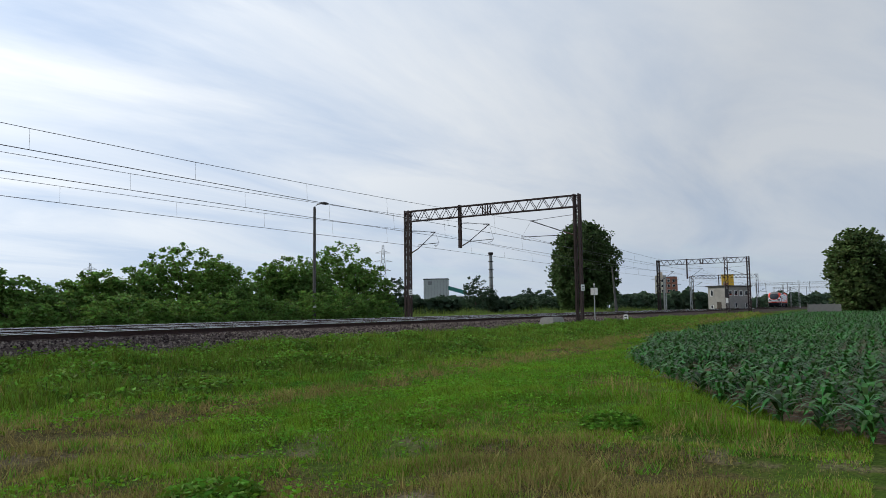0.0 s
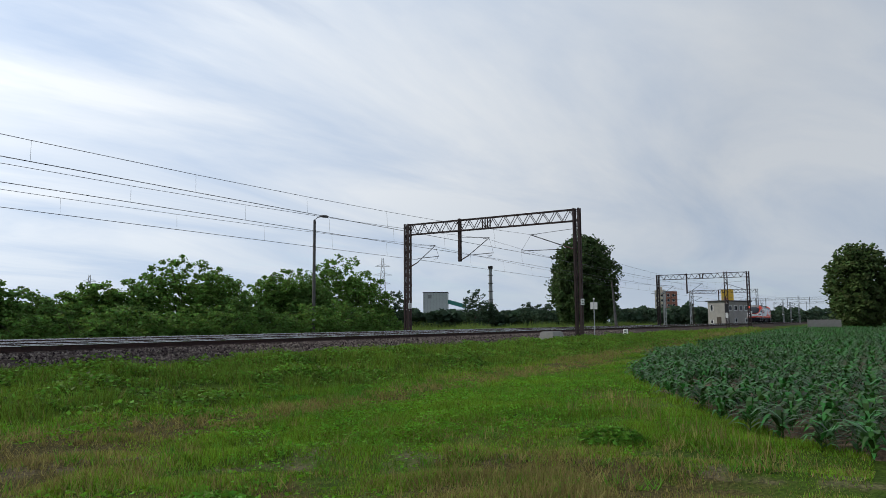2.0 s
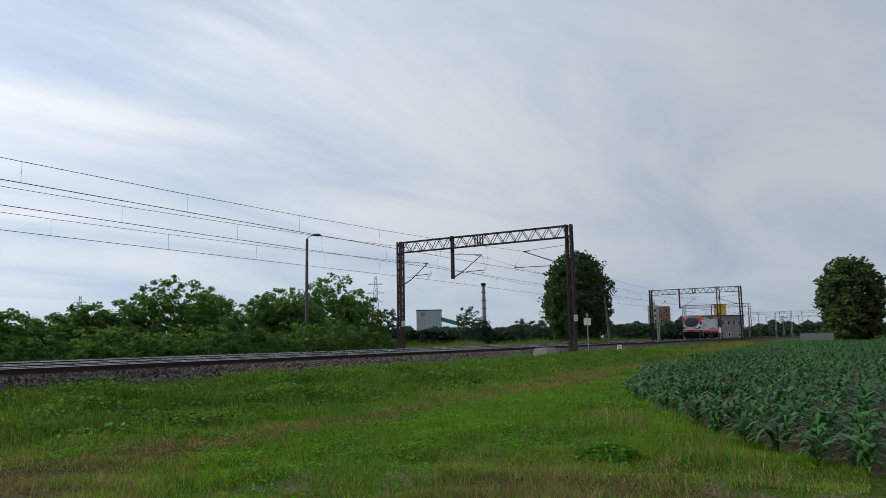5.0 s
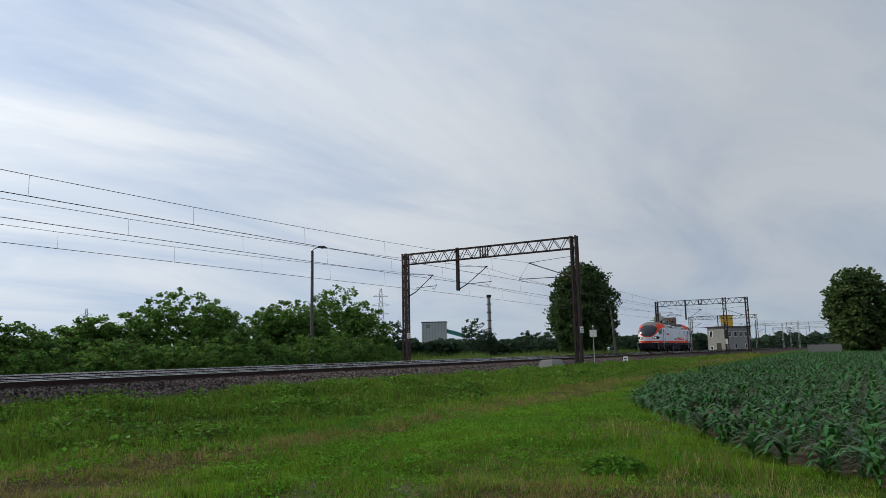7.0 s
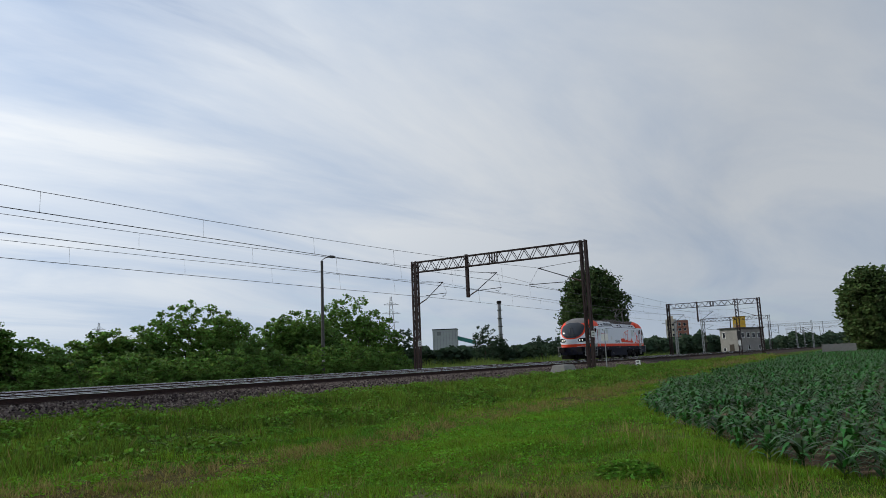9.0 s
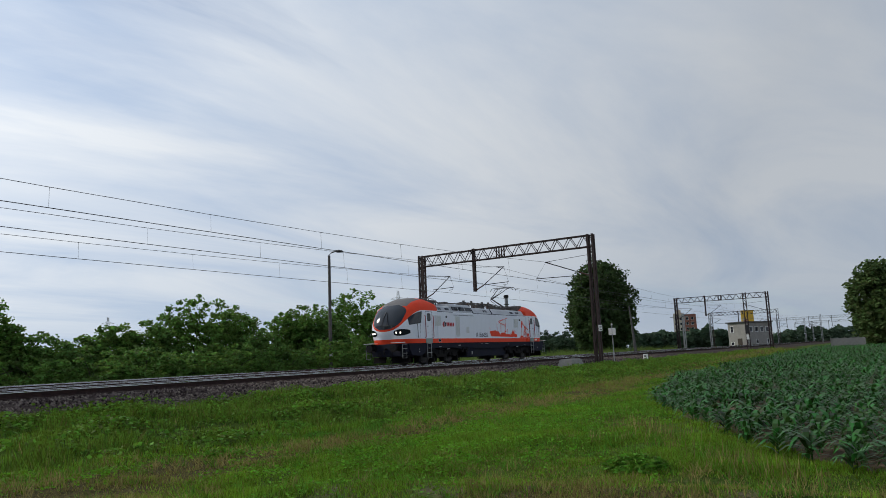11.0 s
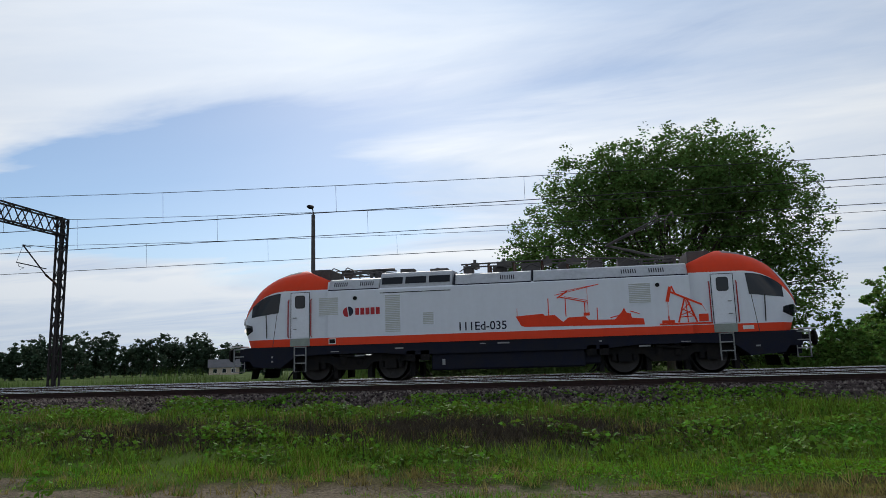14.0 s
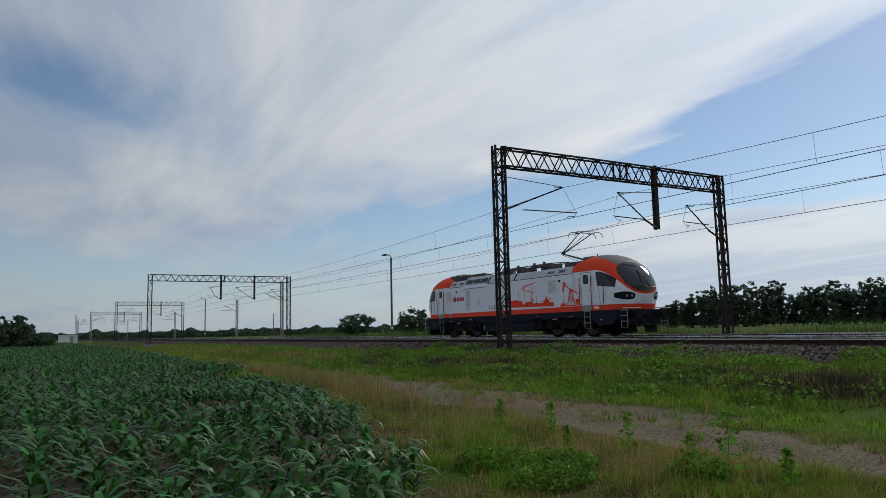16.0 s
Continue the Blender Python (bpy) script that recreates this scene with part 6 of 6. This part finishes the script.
z = float(land(49.3, 17.2))
t = thing("trackside_sign", (49.3, 17.2, z), "small white double panel on a thin grey post beside the track", "sign")
part("post", build(lambda bm: rod(bm, (0, 0, -0.2), (0, 0, 2.75), 0.035)), "grey_steel", t)
for s in (-1, 1):
    part("panel", build(lambda bm: box(bm, (-0.02, s * 0.14, 2.30), (0.03, 0.24, 0.50))), "white_paint", t, "white panel", bevel=0.004)
part("cap_lamp", build(lambda bm: bmesh.ops.create_uvsphere(bm, u_segments=8, v_segments=6, radius=0.07, matrix=Matrix.Translation((0, 0, 2.8)))), "white_paint", t, "round white cap")

for kx in (57.4,):
    z = float(land(kx, 17.4))
    t = thing("kilometre_stone", (kx, 17.4, z), "low white distance stone with dark bars beside the track", "milestone")
    part("stone", build(lambda bm: box(bm, (0, 0, 0.26), (0.22, 0.34, 0.62))), "white_paint", t, bevel=0.03)
    pieces("bars", build(lambda bm: [box(bm, (-0.112, 0, z2), (0.008, 0.2, 0.1)) for z2 in (0.2, 0.42)]), "black_paint", t, "dark bars")

z = float(land(107.6, 17.85))
t = thing("signal_mast", (107.6, 17.85, z), "slender lattice signal mast beside the near track", "signal mast")
part("mast", build(lambda bm: lattice_post(bm, 0, -0.2, 8.2, 0.3, 0.4, 0.07, 0.7)), "rust_steel", t)
part("signal_head", build(lambda bm: box(bm, (-0.3, 0, 3.0), (0.2, 0.5, 1.2))), "black_paint", t, "black signal head", bevel=0.05)
part("marker", build(lambda bm: box(bm, (-0.3, 0, 1.9), (0.03, 0.36, 0.7))), "white_paint", t, "white marker board")

t = thing("wire_mast", (-107.0, 34.0, -0.5), "single pale lattice mast holding a wire arm", "mast", "single masts")
part("mast", build(lambda bm: lattice_post(bm, 0, -0.2, 9.0, 0.35, 0.35, 0.09, 0.7)), "concrete", t)
part("arm", build(lambda bm: (rod(bm, (0, 0, 6.0), (0, -2.6, 7.2), 0.04), rod(bm, (0, 0, 7.6), (0, -2.6, 7.2), 0.02))), "dark_steel", t)
for x, y, h in ((-140, 35.5, 8.0), (-205, 14.5, 8.2), (-232, 12.5, 8.2), (-210, 36, 8), (-285, 16, 8), (-300, 34, 8), (150, 37, 8.0), (172, 36.5, 8.5), (236, 40, 9), (262, 34, 9), (250, 20, 9), (285, 28, 9), (318, 12, 9), (335, 30, 9)):
    z = float(land(x, y))
    t = thing("wire_mast", (x, y, z), "single distant mast with a short wire arm", "mast", "single masts")
    part("mast", build(lambda bm: lattice_post(bm, 0, -0.2, h, 0.3, 0.34, 0.09, 1.0)), "grey_steel", t)
    s = 1 if y < 25 else -1
    part("arm", build(lambda bm: (rod(bm, (0, 0, 5.6), (0, s * 2.6, 6.9), 0.04), rod(bm, (0, 0, 7.2), (0, s * 2.6, 6.9), 0.02), rod(bm, (0, s * 1.2, 5.9), (0, s * 3.2, 5.9), 0.03))), "dark_steel", t)

gantry(296.0, 10.0, 42.0, 9.2, [20, 27.5, 35], ARMS[1:], "grey_steel", "long pale station gantry over many tracks")
gantry(385.0, 4.0, 42.0, 9.6, [14, 27.5, 35], ARMS[1:], "grey_steel", "long pale station gantry over many tracks")

for k, az in enumerate((75.6, 76.05)):
    x, y = on_bearing(az, 165)
    t = thing("utility_pole", (x, y, float(land(x, y))), "pale concrete pole of a twin power pole", "utility pole", "twin power pole")
    part("pole", build(lambda bm: rod(bm, (0, 0, -0.3), (0, 0, 7.9), 0.16, 0.12)), "concrete", t)
    part("crossarm", build(lambda bm: box(bm, (0, 0, 7.6), (0.12, 2.6, 0.14))), "grey_steel", t)
x, y = on_bearing(72.4, 110)
t = thing("utility_pole", (x, y, float(land(x, y))), "leaning timber pole with a strut beside the dark tree", "utility pole")
part("pole", build(lambda bm: rod(bm, (0, 0, -0.3), (-0.3, 0.3, 7.2), 0.13, 0.1)), "lamp_post", t)
part("strut", build(lambda bm: rod(bm, (0.9, 0, -0.3), (-0.2, 0.25, 6.2), 0.1, 0.09)), "lamp_post", t)
for az, d in ((-58.2, 230), (-73.0, 260), (-49.0, 300)):
    x, y = on_bearing(az, d)
    t = thing("utility_pole", (x, y, float(land(x, y))), "distant wooden power pole in the fields", "utility pole", "field power poles")
    part("pole", build(lambda bm: rod(bm, (0, 0, -0.3), (0, 0, 8.5), 0.16, 0.12)), "lamp_post", t)
    part("crossarm", build(lambda bm: box(bm, (0, 0, 8.0), (2.0, 0.12, 0.14))), "lamp_post", t)


# ---- buildings ----
def window(parent, c, w, h, axis, out=0.02):
    """A recessed dark pane in a pale frame on a wall; axis: the wall's facing."""
    sx, sy = (0.06, w) if axis == "x" else (w, 0.06)
    fr = part("window", build(lambda bm: ([box(bm, (c[0] + (0 if axis == "x" else dx), c[1] + (dx if axis == "x" else 0), c[2]), (0.1 if axis == "x" else 0.1, 0.1, h + 0.1)) for dx in (-w / 2, w / 2)],
                                          [box(bm, (c[0], c[1], c[2] + dz), (sx + 0.02, sy + 0.02, 0.1)) for dz in (-h / 2, h / 2)])), "white_paint", parent, "pale window frame")
    part("pane", build(lambda bm: box(bm, c, (sx, sy, h))), "glass_dark", fr, "dark pane")


x, y = on_bearing(80.1, 203)
t = thing("signal_box", (x, y, float(land(x, y))), "two-storey grey rendered signal box with a flat dark roof", "signal box", turn=-24)
part("wall", build(lambda bm: box(bm, (4, 0, 3.2), (11, 5.4, 6.4))), "render_wall", t)
roof = part("roof", build(lambda bm: box(bm, (4, 0, 6.5), (11.9, 6.3, 0.3))), "felt", t, "flat dark overhanging roof", bevel=0.03)
part("chimney", build(lambda bm: (box(bm, (5.0, 1.2, 7.0), (0.6, 0.6, 0.9)), box(bm, (1.0, -1.0, 6.9), (0.5, 0.5, 0.6)))), "brick_far", roof, "small brick chimneys")
for yy, zz, h in ((1.5, 4.7, 1.6), (1.5, 1.0, 0.9)):
    window(t, (-1.53, yy, zz), 0.8, h, "x")
part("door", build(lambda bm: box(bm, (-1.52, -0.6, 1.2), (0.08, 1.3, 2.2))), "bark", t, "brown double door")
for k in range(4):
    window(t, (0.4 + k * 2.4, -2.73, 4.6), 1.3, 1.3, "y")
    if k % 2:
        window(t, (0.4 + k * 2.4, -2.73, 1.4), 0.9, 1.1, "y")

x, y = on_bearing(80.65, 262)
t = thing("yellow_hopper", (x, y, float(land(x, y))), "yellow steel hopper on a dark frame behind the signal box", "hopper", turn=10)
part("frame", build(lambda bm: [rod(bm, (sx, sy, -0.2), (sx * 0.9, sy * 0.9, 8.2), 0.14) for sx in (-1.6, 1.6) for sy in (-1.6, 1.6)]), "dark_steel", t)
part("bin", build(lambda bm: (box(bm, (0, 0, 10.2), (3.9, 3.9, 4.0)), rod(bm, (0, 0, 6.2), (0, 0, 8.2), 0.5, 2.0, 4))), "yellow", t, bevel=0.05)

x, y = on_bearing(76.25, 420)
t = thing("apartment_block", (x, y, -0.9), "distant block, half cream and half red-brown", "apartment building", turn=-76)
part("wall", build(lambda bm: box(bm, (-3.4, 0, 9.5), (5.4, 9, 19))), "cream", t, "cream half")
part("wall", build(lambda bm: box(bm, (2.6, 0, 9.1), (6.6, 9, 18.2))), "brick_far", t, "red-brown half")
part("roof_housing", build(lambda bm: box(bm, (-3.4, 0, 20), (3, 4, 2))), "cream", t)
for col in range(4):
    for row in range(6):
        window(t, (-4.8 + col * 2.7 + (0.6 if col > 1 else 0), -4.53, 2 + row * 2.8), 1.3, 1.4, "y")

x, y = on_bearing(58.16, 400)
t = thing("storage_building", (x, y, -0.9), "tall windowless grey clad storage building with a teal conveyor", "building", turn=-62)
part("wall", build(lambda bm: box(bm, (0, 0, 9.2), (13.6, 11, 18.4))), "tank_grey", t)
part("roof_edge", build(lambda bm: box(bm, (0, 0, 18.5), (14.0, 11.4, 0.5))), "dark_steel", t, "dark roof edge")
for k in range(8):
    part("cladding_joint", build(lambda bm: box(bm, (-5.95 + k * 1.7, -5.52, 9.1), (0.12, 0.08, 18.0))), "chimney", t)
part("hatch", build(lambda bm: box(bm, (-3.2, -5.54, 16.2), (2.2, 0.12, 2.0))), "chimney", t, "small grey hatch")
part("conveyor", build(lambda bm: bar(bm, (6.6, 0, 13.6), (17.0, 0, 10.6), 4.0, 2.2)), "teal", t, "teal sloping conveyor housing")
part("conveyor_base", build(lambda bm: box(bm, (12, 0, 4.5), (9, 5, 9))), "tank_grey", t)

x, y = on_bearing(62.6, 520)
t = thing("factory_chimney", (x, y, -0.9), "tall slim grey stack with service platforms", "chimney")
part("stack", build(lambda bm: rod(bm, (0, 0, 0), (0, 0, 42.6), 1.6, 1.15, 20)), "chimney", t)
for k in range(7):
    part("platform", build(lambda bm: rod(bm, (0, 0, 6 + k * 6), (0, 0, 6.4 + k * 6), 1.95, 1.95, 20)), "dark_steel", t)
part("crown_ring", build(lambda bm: rod(bm, (0, 0, 41), (0, 0, 43), 1.7, 1.7, 20)), "dark_steel", t)


def pylon(az, d, h, label):
    x, y = on_bearing(az, d)
    t = thing("power_pylon", (x, y, -0.9), label, "pylon", "power line pylons", turn=-az)

    def tower(bm):
        w = lambda z: np.interp(z, [0, h * 0.5, h], [h * 0.1, h * 0.045, h * 0.012])
        zs = np.linspace(0, h, 13)
        for sx in (-1, 1):
            for sy in (-1, 1):
                for a, b in zip(zs, zs[1:]):
                    bar(bm, (sx * w(a), sy * w(a), a), (sx * w(b), sy * w(b), b), 0.22)
        for a, b in zip(zs, zs[1:]):
            for s in (-1, 1):
                bar(bm, (-s * w(a), -w(a), a), (s * w(b), -w(b), b), 0.12)
                bar(bm, (-s * w(a), w(a), a), (s * w(b), w(b), b), 0.12)

    part("tower", build(tower), "grey_steel", t)
    for z, r in ((h * 0.62, h * 0.115), (h * 0.75, h * 0.135), (h * 0.88, h * 0.11)):
        part("crossarm", build(lambda bm: [bar(bm, (-r, 0, z), (r, 0, z), 0.22), bar(bm, (-r, 0, z), (0, 0, z + 1.3), 0.14), bar(bm, (r, 0, z), (0, 0, z + 1.3), 0.14)]), "grey_steel", t)
    return t


pylon(53.85, 380, 36.5, "grey lattice power pylon beyond the hedge")
pylon(32.1, 420, 28.5, "distant grey lattice power pylon behind the bushes")

x, y = on_bearing(-87.4, 215)
t = thing("railway_hut", (x, y, float(land(x, y))), "small white flat-roofed railway hut beside the line", "hut")
part("wall", build(lambda bm: box(bm, (0, 0, 1.2), (3.2, 4.4, 2.6))), "white_paint", t)
part("roof", build(lambda bm: box(bm, (0, 0, 2.56), (3.6, 4.8, 0.14))), "felt", t, "flat dark roof")
part("door", build(lambda bm: box(bm, (1.61, 0.8, 1.05), (0.05, 0.9, 2.0))), "grey_steel", t, "grey steel door")

for k in range(5):
    x, y = on_bearing(86.15 + k * 0.42, 132)
    t = thing("concrete_fence", (x, y, float(land(x, y))), "pale concrete fence panels beside the dark tree", "fence", "concrete fence panels", turn=-88)
    part("panel", build(lambda bm: box(bm, (0, 0, 0.85), (0.96, 0.06, 1.7))), "concrete", t)
    part("post", build(lambda bm: box(bm, (-0.5, 0, 0.9), (0.14, 0.14, 1.9))), "concrete", t)

for az, d, w, h in ((-26.2, 235, 9, 2.2), (-45.5, 480, 14, 4.5), (-51.5, 520, 12, 4.5), (-47.2, 500, 10, 4)):
    x, y = on_bearing(az, d)
    t = thing("farmhouse", (x, y, -0.85), "distant low farmhouse with a grey pitched roof", "house", "distant farmhouses", turn=-az)
    part("wall", build(lambda bm: box(bm, (0, 0, h / 2), (w, 7, h))), "cream", t)
    part("roof", build(lambda bm: (lambda vs: [setattr(v.co, "y", v.co.y * 0.02) for v in vs if v.co.z > h + 0.5])(box(bm, (0, 0, h + 1.3), (w + 0.8, 8.2, 2.6)))), "roof_tile", t, "grey pitched roof")
    for k in (-0.3, 0.0, 0.3):
        window(t, (w * k, -3.53, h * 0.55), 1.2, 1.2, "y")


# ---- sleepers, last ----
build_sleepers(TRACKS[0], Y1)
for track, y in zip(TRACKS[1:], (Y2, Y3)):
    bm = bmesh.new()
    for x in np.arange(-250, 250, 0.62):
        box(bm, (x, 0, -0.26), (0.25, 2.6, 0.19))
    tagged(part("sleeper_run", bm, "sleeper", track), kind="stuff")


# ---- what moves ----
RUN = [(0, 213.0, -3.2), (1.5, 190.0, -2.7), (3.5, 158.3, -1.0), (4.2, 147.2, -0.2), (6.5, 111.5, 0), (7.0, 103.8, 0), (8.5, 80.8, 0), (11.0, 43.0, 0), (11.5, 35.6, 0), (12.0, 28.3, 0), (12.5, 20.8, 0), (13.0, 13.3, 0),
       (13.5, 5.93, 0), (14.0, -1.8, 0), (14.5, -9.6, 0), (15.0, -17.5, 0), (15.5, -25.6, 0), (16.0, -33.8, 0)]


def motions():
    ts, xs = [r[0] for r in RUN], [r[1] for r in RUN]
    walk(LOCO, [(t, pose(x, Y2 + dy, 0)) for t, x, dy in RUN])
    for ws, at in WHEELSETS:
        rows = []
        for k in range(0, 481):
            t = k / 30
            rows.append((t, pose(at, 0, 0.625, 0, math.degrees(float(np.interp(t, ts, xs)) / 0.625), 0)))
        walk(ws, rows)


motions()
